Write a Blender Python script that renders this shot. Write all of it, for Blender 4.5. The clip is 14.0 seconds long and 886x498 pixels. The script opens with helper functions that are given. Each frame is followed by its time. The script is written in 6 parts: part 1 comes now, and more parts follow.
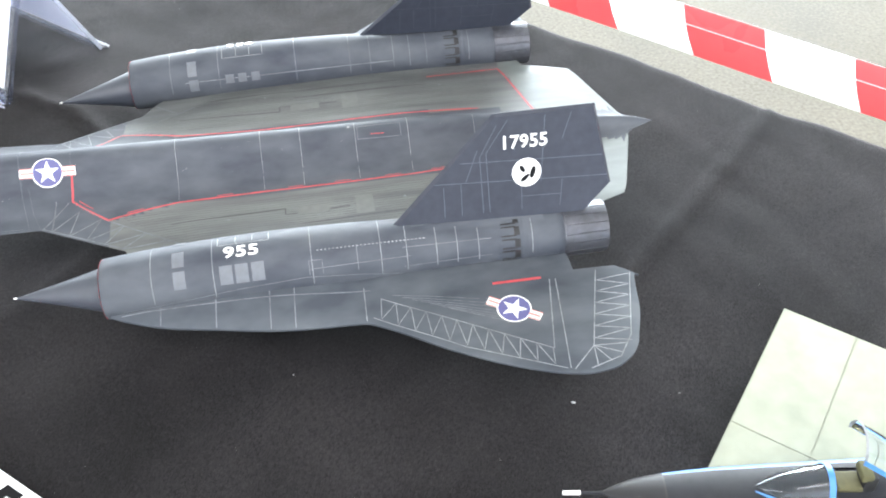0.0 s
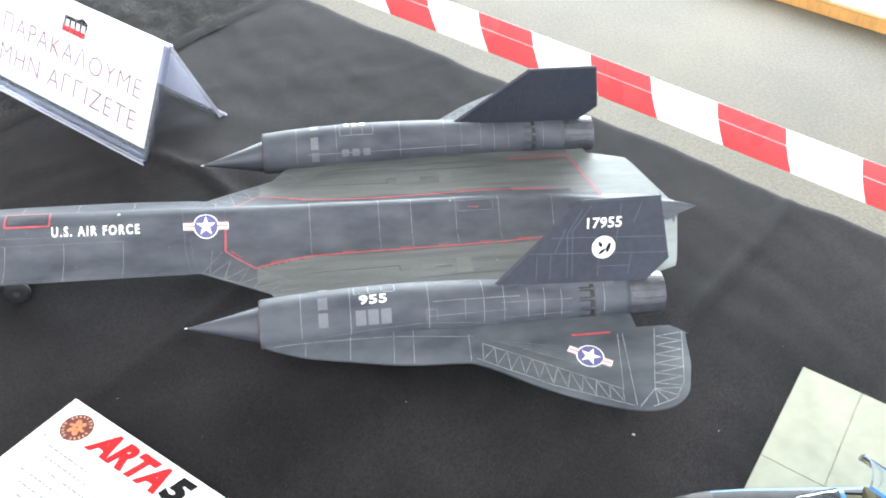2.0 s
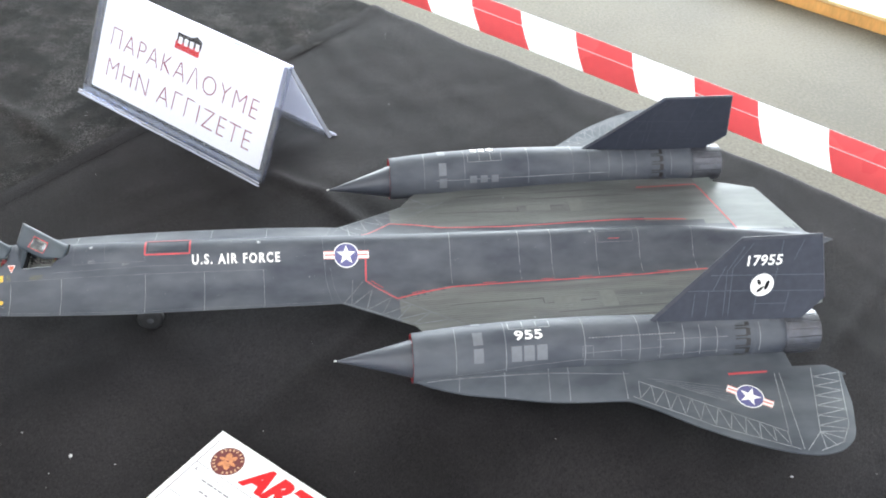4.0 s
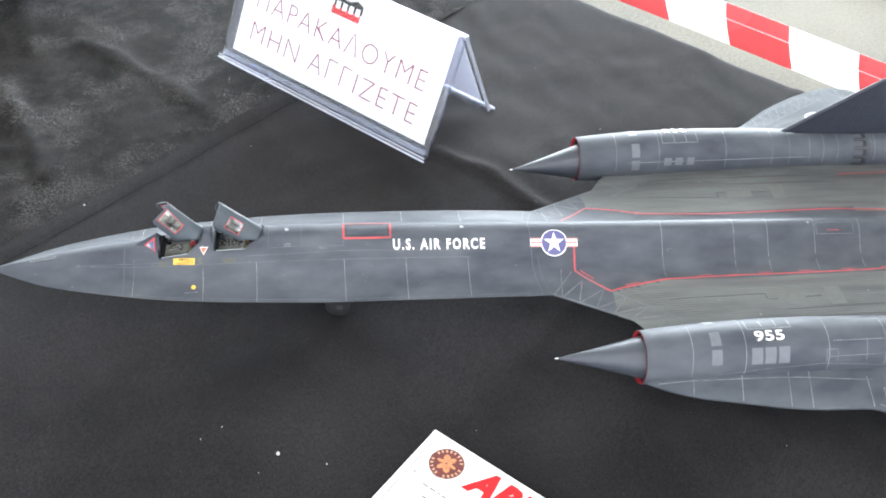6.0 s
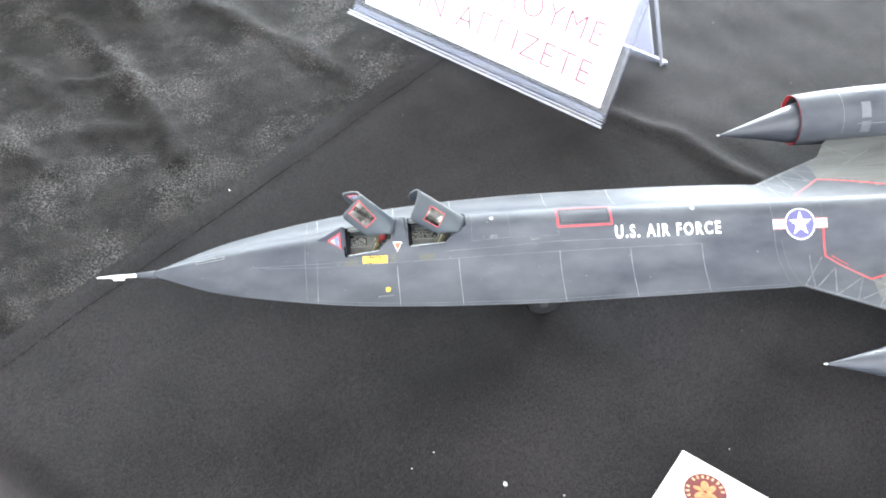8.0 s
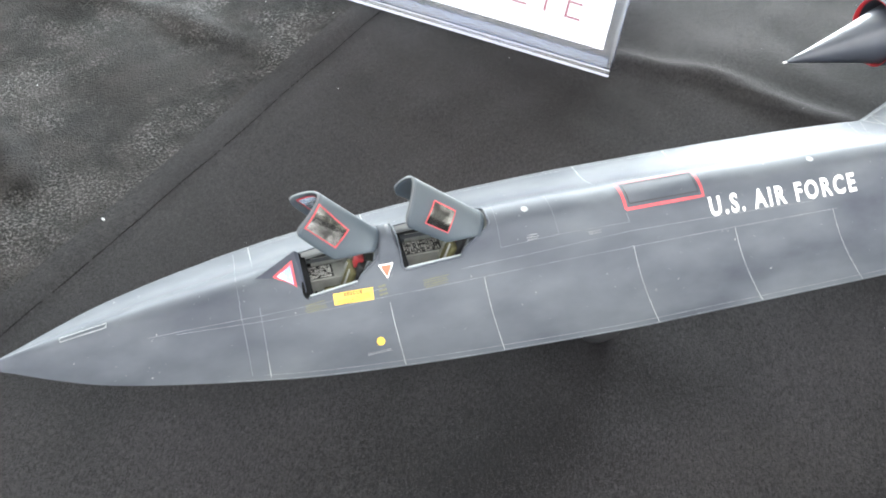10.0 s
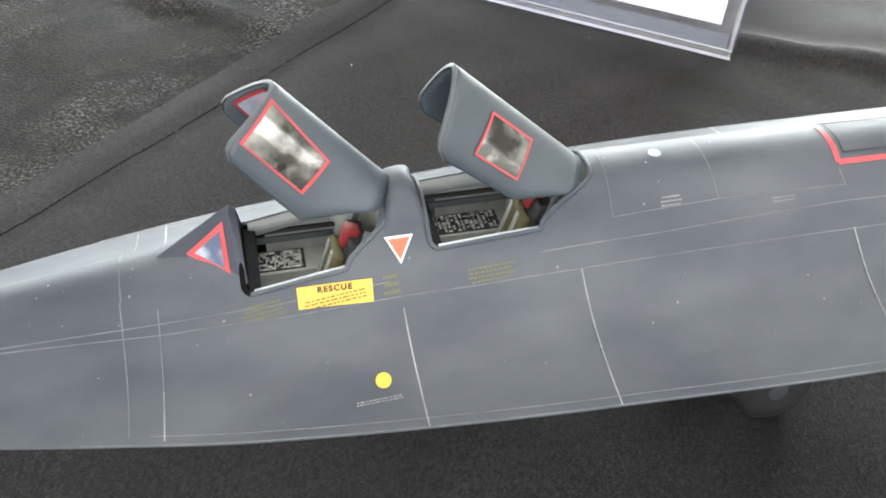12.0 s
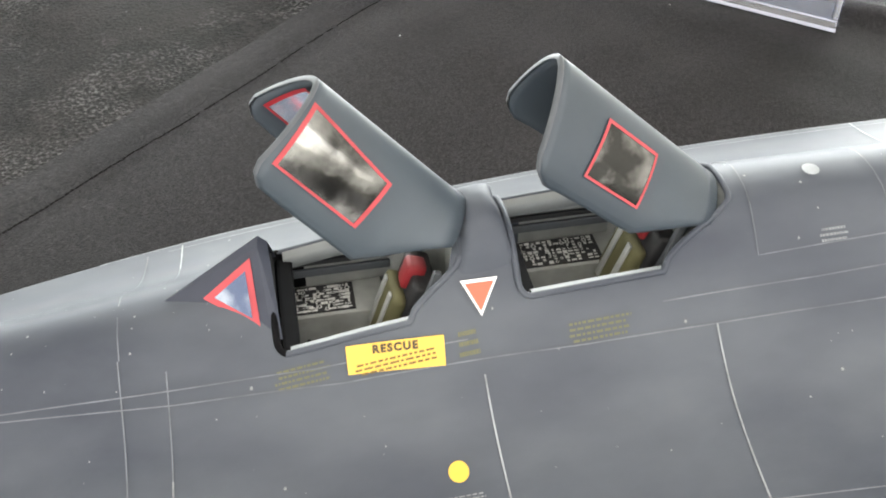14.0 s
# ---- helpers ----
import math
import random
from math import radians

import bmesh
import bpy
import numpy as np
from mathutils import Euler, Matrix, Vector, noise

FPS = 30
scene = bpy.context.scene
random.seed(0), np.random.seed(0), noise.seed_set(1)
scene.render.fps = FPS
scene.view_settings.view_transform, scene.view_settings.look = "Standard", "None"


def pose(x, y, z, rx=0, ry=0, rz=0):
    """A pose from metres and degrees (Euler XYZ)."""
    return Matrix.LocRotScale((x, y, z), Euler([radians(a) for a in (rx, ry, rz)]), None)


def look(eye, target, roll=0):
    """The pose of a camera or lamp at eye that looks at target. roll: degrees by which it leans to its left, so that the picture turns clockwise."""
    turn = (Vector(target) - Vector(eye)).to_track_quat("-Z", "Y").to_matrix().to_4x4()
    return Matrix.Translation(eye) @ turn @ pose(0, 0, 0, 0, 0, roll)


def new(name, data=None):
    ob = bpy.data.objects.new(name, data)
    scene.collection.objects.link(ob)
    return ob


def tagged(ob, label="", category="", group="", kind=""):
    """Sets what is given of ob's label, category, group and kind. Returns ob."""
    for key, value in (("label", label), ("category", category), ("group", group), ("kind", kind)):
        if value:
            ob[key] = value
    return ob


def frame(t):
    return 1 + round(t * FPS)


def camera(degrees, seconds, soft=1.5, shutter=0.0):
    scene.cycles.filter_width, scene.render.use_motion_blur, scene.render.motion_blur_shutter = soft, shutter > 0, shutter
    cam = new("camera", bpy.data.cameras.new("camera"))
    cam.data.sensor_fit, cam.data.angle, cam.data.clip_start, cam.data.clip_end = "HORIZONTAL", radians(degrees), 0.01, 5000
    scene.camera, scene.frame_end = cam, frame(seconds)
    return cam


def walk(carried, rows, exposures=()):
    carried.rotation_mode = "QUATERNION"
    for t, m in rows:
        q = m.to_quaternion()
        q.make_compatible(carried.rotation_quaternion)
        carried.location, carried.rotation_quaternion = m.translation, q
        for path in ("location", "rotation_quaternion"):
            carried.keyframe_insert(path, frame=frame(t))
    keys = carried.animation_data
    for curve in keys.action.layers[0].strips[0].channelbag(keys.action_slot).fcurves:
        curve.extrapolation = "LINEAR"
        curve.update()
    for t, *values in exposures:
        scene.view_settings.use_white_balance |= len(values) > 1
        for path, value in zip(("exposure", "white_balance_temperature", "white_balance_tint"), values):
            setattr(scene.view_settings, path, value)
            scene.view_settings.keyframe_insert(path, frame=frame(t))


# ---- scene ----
K, LIFT = 1 / 48, 0.75  # the model's scale, and the table's height
cam = camera(49.30, 14.0, 1.9)


def world(p):
    """Full-size metres over the table to the world."""
    return Vector((p[0] * K, p[1] * K, p[2] * K + LIFT))


PATH = [
    (0, (23.860, -20.835, 17.612), (24.900, -13.597, 10.791), -1.07),
    (0.5, (23.921, -21.570, 18.204), (24.524, -14.468, 11.190), -2.54),
    (1, (22.061, -21.956, 19.996), (23.058, -14.759, 13.124), 0.65),
    (1.5, (21.110, -23.121, 20.930), (22.140, -15.662, 14.351), -0.07),
    (2, (20.488, -24.201, 21.447), (21.659, -16.660, 14.985), 2.18),
    (2.2, (20.521, -24.466, 21.656), (21.654, -16.866, 15.256), 1.84),
    (4.5, (14.900, -22.168, 21.671), (16.069, -14.636, 15.198), 3.28),
    (5, (13.612, -21.727, 21.615), (14.835, -14.228, 15.113), 3.46),
    (5.5, (12.093, -21.122, 21.179), (13.279, -13.673, 14.613), 3.42),
    (6, (10.798, -20.206, 20.689), (11.853, -12.894, 13.949), 3.92),
    (6.5, (9.445, -18.624, 20.220), (10.193, -11.366, 13.382), 3.92),
    (7, (8.146, -17.979, 19.801), (8.747, -10.772, 12.894), 2.41),
    (7.5, (6.755, -17.654, 19.232), (7.332, -10.553, 12.215), 1.35),
    (8, (6.378, -16.167, 18.665), (7.168, -9.221, 11.515), 1.12),
    (8.2, (6.357, -15.243, 18.165), (7.333, -8.377, 10.961), 0.66),
    (10.3, (5.246, -9.607, 11.829), (7.291, -2.742, 4.851), 1.32),
    (10.5, (5.364, -9.340, 11.164), (7.513, -2.325, 4.369), 1.88),
    (11, (5.817, -8.448, 10.042), (7.970, -1.183, 3.516), 2.31),
    (11.5, (6.216, -7.343, 8.483), (8.091, 0.205, 2.198), 0.65),
    (12, (6.137, -6.318, 7.245), (7.864, 1.409, 1.138), 0.10),
    (12.5, (6.550, -5.434, 6.622), (8.202, 2.204, 0.383), -0.19),
    (13, (6.781, -4.855, 6.363), (8.332, 2.716, 0.017), -0.10),
    (13.5, (6.697, -4.666, 6.361), (8.145, 2.908, -0.007), -0.20),
    (14, (6.151, -4.552, 6.568), (7.497, 2.987, 0.137), -0.73),
]
EXPOSURES = [(0.0, 1.68, 6470, 10), (1.0, 1.92, 6450, 10), (1.5, 1.61, 6450, 10), (2.0, 1.51, 6450, 10), (4.5, 1.16, 6525, 10), (6.0, 1.44, 6440, 10), (7.0, 1.86, 6500, 10), (7.5, 2.03, 6505, 11), (8.0, 2.06, 6510, 10), (10.5, 1.86, 6650, 8), (11.0, 1.68, 6683, 8), (12.0, 1.54, 6900, 9), (12.5, 1.52, 7075, 10), (13.0, 1.33, 7000, 10), (14.0, 1.46, 7080, 10)]
walk(cam, [(t, look(world(eye), world(aim), roll)) for t, eye, aim, roll in PATH], EXPOSURES)


# ---- light: daylight through the hall's windows ----
sky = bpy.data.worlds.new("sky")
scene.world = sky
sky.use_nodes = True
nodes = sky.node_tree.nodes
tex = nodes.new("ShaderNodeTexSky")
tex.sky_type, tex.sun_disc = "NISHITA", False
tex.sun_elevation, tex.sun_rotation = radians(48), radians(20)
sky.node_tree.links.new(tex.outputs[0], nodes["Background"].inputs[0])
nodes["Background"].inputs[1].default_value = 0.12


def window_light(at, target, wide, high, power, colour):
    data = bpy.data.lights.new("window_light", "AREA")
    data.shape, data.size, data.size_y, data.energy, data.color = "RECTANGLE", wide, high, power, colour
    ob = new("window_light", data)
    ob.matrix_world = look(at, target)
    return ob


ROOM = (-5.0, 6.0, -4.0, 6.0, 3.6)  # x0, x1, y0, y1, height
WINDOWS = [(-3.2, 2.2), (-0.5, 2.2), (2.2, 2.2), (4.6, 1.8)]
for (wx, ww), power in zip(WINDOWS, (55, 120, 245, 265)):  # western windows set weaker, which dulls the sheen on the nose
    window_light((wx, ROOM[3] + 0.02, 2.0), (wx, 0, 1.6), ww, 2.2, power, (0.85, 0.935, 1.0))
for wx, ww in WINDOWS:
    window_light((wx, ROOM[2] - 0.02, 2.0), (wx, 0, 1.6), ww, 2.2, 22, (0.98, 0.975, 1.0))
ADDED_SKYLIGHTS = [(-2.6, 2.4), (0.4, 2.4), (3.4, 2.4)]  # unseen openings added in the ceiling, near side of the table, for flank sheen
SKY_Y, SKY_DEEP = -2.0, 1.1
for wx, ww in ADDED_SKYLIGHTS:
    window_light((wx, SKY_Y, ROOM[4] + 0.1), (wx, SKY_Y - 0.001, 0), ww, SKY_DEEP, 28, (1.0, 0.965, 0.96))


# ---- materials ----
def surface(name, colour, rough=0.5, metal=0.0, vary=0.25, grain=120.0, stain=9.0, bump=0.15, stretch=(1, 1, 1), specular=0.5, second=None, depth=0.0004, band=(0.3, 0.7)):
    """A painted or woven surface: two scales of noise in colour and gloss, and fine relief."""
    m = bpy.data.materials.new(name)
    m.use_nodes = True
    n, l = m.node_tree.nodes, m.node_tree.links
    b = n["Principled BSDF"]
    b.inputs["Metallic"].default_value = metal
    b.inputs["Specular IOR Level"].default_value = specular
    at = n.new("ShaderNodeTexCoord")
    squeeze = n.new("ShaderNodeMapping")
    squeeze.inputs["Scale"].default_value = stretch
    l.new(at.outputs["Object"], squeeze.inputs[0])
    fine, broad = n.new("ShaderNodeTexNoise"), n.new("ShaderNodeTexNoise")
    fine.inputs["Scale"].default_value, fine.inputs["Detail"].default_value = grain, 6
    broad.inputs["Scale"].default_value, broad.inputs["Detail"].default_value = stain, 4
    for k in (fine, broad):
        l.new(squeeze.outputs[0], k.inputs["Vector"])
    mix = n.new("ShaderNodeMath")
    mix.operation = "ADD"
    l.new(fine.outputs[0], mix.inputs[0]), l.new(broad.outputs[0], mix.inputs[1])
    ramp = n.new("ShaderNodeValToRGB")
    ramp.color_ramp.elements[0].position, ramp.color_ramp.elements[1].position = band
    half = n.new("ShaderNodeMath")
    half.operation, half.inputs[1].default_value = "MULTIPLY", 0.5
    l.new(mix.outputs[0], half.inputs[0]), l.new(half.outputs[0], ramp.inputs[0])
    low = [c * (1 - vary) for c in colour]
    high = [min(1, c * (1 + vary)) for c in (second or colour)]
    ramp.color_ramp.elements[0].color, ramp.color_ramp.elements[1].color = (*low, 1), (*high, 1)
    l.new(ramp.outputs[0], b.inputs["Base Color"])
    gloss = n.new("ShaderNodeMapRange")
    gloss.inputs["From Min"].default_value, gloss.inputs["From Max"].default_value = 0.3, 0.7
    gloss.inputs["To Min"].default_value, gloss.inputs["To Max"].default_value = rough * 0.94, min(1, rough * 1.06)
    l.new(broad.outputs[0], gloss.inputs[0]), l.new(gloss.outputs[0], b.inputs["Roughness"])
    if bump:
        relief = n.new("ShaderNodeBump")
        relief.inputs["Strength"].default_value, relief.inputs["Distance"].default_value = bump, depth
        l.new(fine.outputs[0], relief.inputs["Height"]), l.new(relief.outputs[0], b.inputs["Normal"])
    return m


def clear(name, tint=(1, 1, 1), rough=0.02, ior=1.49):
    m = bpy.data.materials.new(name)
    m.use_nodes = True
    b = m.node_tree.nodes["Principled BSDF"]
    b.inputs["Base Color"].default_value = (*tint, 1)
    b.inputs["Transmission Weight"].default_value, b.inputs["Roughness"].default_value, b.inputs["IOR"].default_value = 1, rough, ior
    return m


def sheet_plastic(name, tint):
    """Thin clear plastic: light passes straight through, with a glossy face."""
    m = bpy.data.materials.new(name)
    m.use_nodes = True
    n, l = m.node_tree.nodes, m.node_tree.links
    clear_way, shine, mix = n.new("ShaderNodeBsdfTransparent"), n.new("ShaderNodeBsdfGlossy"), n.new("ShaderNodeMixShader")
    clear_way.inputs[0].default_value, shine.inputs["Roughness"].default_value, mix.inputs[0].default_value = (*tint, 1), 0.06, 0.045
    l.new(clear_way.outputs[0], mix.inputs[1]), l.new(shine.outputs[0], mix.inputs[2])
    l.new(mix.outputs[0], n["Material Output"].inputs[0])
    return m


PAINT = surface("worn blue-black paint", (0.038, 0.044, 0.059), 0.56, vary=0.1, grain=90, stain=24, bump=0.03, stretch=(0.5, 1, 1), specular=0.23, second=(0.083, 0.091, 0.103), band=(0.33, 0.68))
DECK = surface("streaked grey-brown wing paint", (0.060, 0.065, 0.068), 0.5, vary=0.12, grain=160, stain=30, bump=0.02, stretch=(0.12, 1, 1), specular=0.4, second=(0.113, 0.119, 0.117), band=(0.36, 0.64))
TAIL = surface("pale grey-green tail paint", (0.085, 0.10, 0.10), 0.52, vary=0.1, grain=160, stain=30, bump=0.02, stretch=(0.3, 1, 1), specular=0.4, second=(0.125, 0.14, 0.135))
WING = surface("worn grey-black wing paint", (0.047, 0.055, 0.068), 0.64, vary=0.1, grain=60, stain=30, bump=0.02, stretch=(0.5, 1, 1), specular=0.15, second=(0.082, 0.091, 0.101), band=(0.37, 0.65))
FIN = surface("dark navy fin paint", (0.026, 0.031, 0.045), 0.55, vary=0.15, grain=240, stain=24, bump=0.03, specular=0.35, second=(0.034, 0.038, 0.052))
SPIKE = surface("smooth dark spike paint", (0.046, 0.052, 0.066), 0.4, vary=0.08, grain=200, stain=30, bump=0.01)
NOZZLE = surface("burnt metal", (0.07, 0.073, 0.085), 0.42, 0.5, vary=0.35, grain=300, stain=60, bump=0.1)
CHALK = surface("pale grey line paint", (0.215, 0.228, 0.237), 0.6, vary=0.4, grain=300, stain=70, bump=0, band=(0.38, 0.62))
FAINT = surface("faint grey line paint", (0.108, 0.117, 0.130), 0.6, vary=0.4, grain=300, stain=70, bump=0, band=(0.38, 0.62))
DARKLINE = surface("dark groove", (0.018, 0.02, 0.024), 0.7, vary=0.3, bump=0)
GROOVE = surface("shallow grey groove", (0.036, 0.038, 0.040), 0.6, vary=0.3, bump=0)
RED = surface("red line paint", (0.40, 0.046, 0.055), 0.55, vary=0.3, grain=200, stain=60, bump=0)
WHITE = surface("white marking", (0.74, 0.74, 0.72), 0.55, vary=0.06, bump=0)
BLUE = surface("insignia blue", (0.075, 0.075, 0.19), 0.55, vary=0.2, bump=0)
PINK = surface("faded red stripe", (0.55, 0.22, 0.2), 0.55, vary=0.1, bump=0)
YELLOW = surface("yellow marking", (0.66, 0.41, 0.055), 0.5, vary=0.14, bump=0)
PATCH = surface("grey access panel", (0.105, 0.114, 0.130), 0.55, vary=0.2, grain=300, bump=0)
BLACK = surface("matt black", (0.012, 0.012, 0.013), 0.6, vary=0.3, bump=0.05)
CLOTH = surface("black cotton cloth", (0.0069, 0.0064, 0.0069), 0.9, vary=0.3, grain=2200, stain=9, bump=0.4, specular=0.1, second=(0.0152, 0.0140, 0.0151), depth=0.0005, band=(0.40, 0.61))
# twill lines in the cotton cloth
kit = CLOTH.node_tree
twill, aim_map, lines_mix = kit.nodes.new("ShaderNodeTexNoise"), kit.nodes.new("ShaderNodeMapping"), kit.nodes.new("ShaderNodeMath")
twill.inputs["Scale"].default_value, twill.inputs["Detail"].default_value, twill.inputs["Roughness"].default_value = 1.0, 2, 0.5
aim_map.vector_type = "TEXTURE"
aim_map.inputs["Rotation"].default_value, aim_map.inputs["Scale"].default_value = (0, 0, radians(-21)), (1 / 1500, 1 / 520, 1 / 520)
lines_mix.operation = "ADD"
relief = [n for n in kit.nodes if n.bl_idname == "ShaderNodeBump"][0]
source = relief.inputs["Height"].links[0].from_socket
place = [n for n in kit.nodes if n.bl_idname == "ShaderNodeTexCoord"][0]
kit.links.new(place.outputs["Object"], aim_map.inputs[0]), kit.links.new(aim_map.outputs[0], twill.inputs["Vector"])
soften = kit.nodes.new("ShaderNodeMath")
soften.operation, soften.inputs[1].default_value = "MULTIPLY", 0.25
kit.links.new(twill.outputs[0], soften.inputs[0])
# threads that catch the light here and there, and the gleam of loose fibre at low angles
flecks, weave = kit.nodes.new("ShaderNodeTexNoise"), kit.nodes.new("ShaderNodeMath")
flecks.inputs["Scale"].default_value, flecks.inputs["Detail"].default_value, flecks.inputs["Roughness"].default_value = 1300, 4, 0.65
weave.operation = "MULTIPLY"
kit.links.new(place.outputs["Object"], flecks.inputs["Vector"])
kit.links.new(twill.outputs[0], weave.inputs[0]), kit.links.new(flecks.outputs[0], weave.inputs[1])
thread = kit.nodes.new("ShaderNodeMapRange")
thread.inputs["From Min"].default_value, thread.inputs["From Max"].default_value = 0.14, 0.40
thread.inputs["To Min"].default_value, thread.inputs["To Max"].default_value = 0.6, 1.75
kit.links.new(weave.outputs[0], thread.inputs[0])
dyed, shirt = kit.nodes.new("ShaderNodeVectorMath"), kit.nodes["Principled BSDF"]
dyed.operation = "SCALE"
kit.links.new(shirt.inputs["Base Color"].links[0].from_socket, dyed.inputs[0]), kit.links.new(thread.outputs[0], dyed.inputs["Scale"])
kit.links.new(dyed.outputs[0], shirt.inputs["Base Color"])
shirt.inputs["Sheen Weight"].default_value, shirt.inputs["Sheen Roughness"].default_value = 0.13, 0.4
shirt.inputs["Sheen Tint"].default_value = (0.98, 0.95, 0.97, 1)
kit.links.new(source, lines_mix.inputs[0]), kit.links.new(soften.outputs[0], lines_mix.inputs[1]), kit.links.new(lines_mix.outputs[0], relief.inputs["Height"])
FELT = surface("black felt cloth", (0.0082, 0.0074, 0.0074), 0.95, vary=0.35, grain=1100, stain=45, bump=1.0, specular=0.18, second=(0.0165, 0.0148, 0.0146), depth=0.001, band=(0.43, 0.60))


def dusted(material, fine, low, high, patch, start, full, colour):
    """Pale fluff caught in a cloth: fine specks that gather in patches."""
    n, l = material.node_tree.nodes, material.node_tree.links
    b = n["Principled BSDF"]
    at = [k for k in n if k.bl_idname == "ShaderNodeTexCoord"][0]
    shares = []
    for scale, lo, hi, detail in ((fine, low, high, 3), (patch, start, full, 5)):
        grain, cut = n.new("ShaderNodeTexNoise"), n.new("ShaderNodeMapRange")
        grain.inputs["Scale"].default_value, grain.inputs["Detail"].default_value = scale, detail
        grain.inputs["Roughness"].default_value = 0.62
        cut.inputs["From Min"].default_value, cut.inputs["From Max"].default_value = lo, hi
        l.new(at.outputs["Object"], grain.inputs["Vector"]), l.new(grain.outputs[0], cut.inputs[0])
        shares.append(cut)
    both, mix = n.new("ShaderNodeMath"), n.new("ShaderNodeMix")
    both.operation, mix.data_type = "MULTIPLY", "RGBA"
    l.new(shares[0].outputs[0], both.inputs[0]), l.new(shares[1].outputs[0], both.inputs[1]), l.new(both.outputs[0], mix.inputs["Factor"])
    l.new(b.inputs["Base Color"].links[0].from_socket, mix.inputs[6])
    mix.inputs[7].default_value = (*colour, 1)
    l.new(mix.outputs[2], b.inputs["Base Color"])


dusted(FELT, 900, 0.48, 0.66, 24, 0.46, 0.64, (0.105, 0.102, 0.100))
dusted(CLOTH, 700, 0.46, 0.72, 10, 0.44, 0.66, (0.026, 0.0245, 0.0245))
dusted(CLOTH, 1100, 0.66, 0.76, 40, 0.42, 0.60, (0.05, 0.048, 0.05))
FLOOR = surface("pale terrazzo", (0.102, 0.092, 0.071), 0.7, vary=0.14, grain=140, stain=2.5, bump=0.03, specular=0.12, second=(0.128, 0.116, 0.092), band=(0.38, 0.62))
PLASTER = surface("white plaster", (0.72, 0.71, 0.68), 0.8, vary=0.04, grain=60, stain=1.5)
TAPE_W = surface("white tape film", (0.86, 0.86, 0.86), 0.28, vary=0.03, bump=0)
TAPE_R = surface("red tape film", (0.90, 0.14, 0.15), 0.28, vary=0.08, bump=0)
PAPER = surface("white paper", (0.92, 0.92, 0.92), 0.7, vary=0.02, grain=300, bump=0.05)
ACRYLIC = sheet_plastic("clear acrylic", (0.95, 0.96, 1.0))
GAP_SHEEN = sheet_plastic("pale blue acrylic gap sheen", (0.8, 0.86, 1.0))
GAP_SHEEN.node_tree.nodes["Mix Shader"].inputs[0].default_value = 0.14
GAP_SHEEN.node_tree.nodes["Glossy BSDF"].inputs["Roughness"].default_value = 0.12
RAIL_ACRYLIC = sheet_plastic("clear acrylic rail", (0.80, 0.82, 0.88))
RAIL_ACRYLIC.node_tree.nodes["Mix Shader"].inputs[0].default_value = 0.16
RAIL_ACRYLIC.node_tree.nodes["Glossy BSDF"].inputs["Roughness"].default_value = 0.2
EDGE_ACRYLIC = clear("bright acrylic edge", (0.86, 0.88, 1.0), 0.25)
EDGE_ACRYLIC.node_tree.nodes["Principled BSDF"].inputs["Transmission Weight"].default_value = 0.6
SIDE_ACRYLIC = clear("grey acrylic edge", (0.62, 0.65, 0.72), 0.2)
SIDE_ACRYLIC.node_tree.nodes["Principled BSDF"].inputs["Transmission Weight"].default_value = 0.5
MIDLINE = surface("grey line paint", (0.165, 0.177, 0.188), 0.6, vary=0.4, grain=300, stain=70, bump=0, band=(0.38, 0.62))
DECK_PATCH = surface("faded wing panel", (0.098, 0.102, 0.100), 0.55, vary=0.2, grain=300, bump=0)
for leaf, tint, share in ((PAPER, (0.86, 0.87, 0.95, 1), 0.22), (TAPE_W, (0.9, 0.9, 0.9, 1), 0.3), (TAPE_R, (0.9, 0.15, 0.16, 1), 0.3)):
    kit = leaf.node_tree
    through_light, blend = kit.nodes.new("ShaderNodeBsdfTranslucent"), kit.nodes.new("ShaderNodeMixShader")
    through_light.inputs[0].default_value, blend.inputs[0].default_value = tint, share
    kit.links.new(kit.nodes["Principled BSDF"].outputs[0], blend.inputs[1]), kit.links.new(through_light.outputs[0], blend.inputs[2])
    kit.links.new(blend.outputs[0], kit.nodes["Material Output"].inputs[0])
INK = surface("dark red ink", (0.27, 0.075, 0.10), 0.7, vary=0.1, bump=0)
INK_B = surface("black ink", (0.008, 0.008, 0.009), 0.6, vary=0.1, bump=0, specular=0.1)
INK_R = surface("red ink", (0.52, 0.018, 0.022), 0.6, vary=0.06, bump=0, specular=0.15)
GREYINK = surface("grey ink", (0.25, 0.25, 0.27), 0.7, vary=0.1, bump=0)


INLET_RED = surface("red band", (0.40, 0.022, 0.032), 0.45, vary=0.2, bump=0)
LID_PAINT = surface("blue-grey canopy paint", (0.031, 0.041, 0.052), 0.46, vary=0.1, grain=60, stain=24, bump=0.02, second=(0.047, 0.060, 0.072))


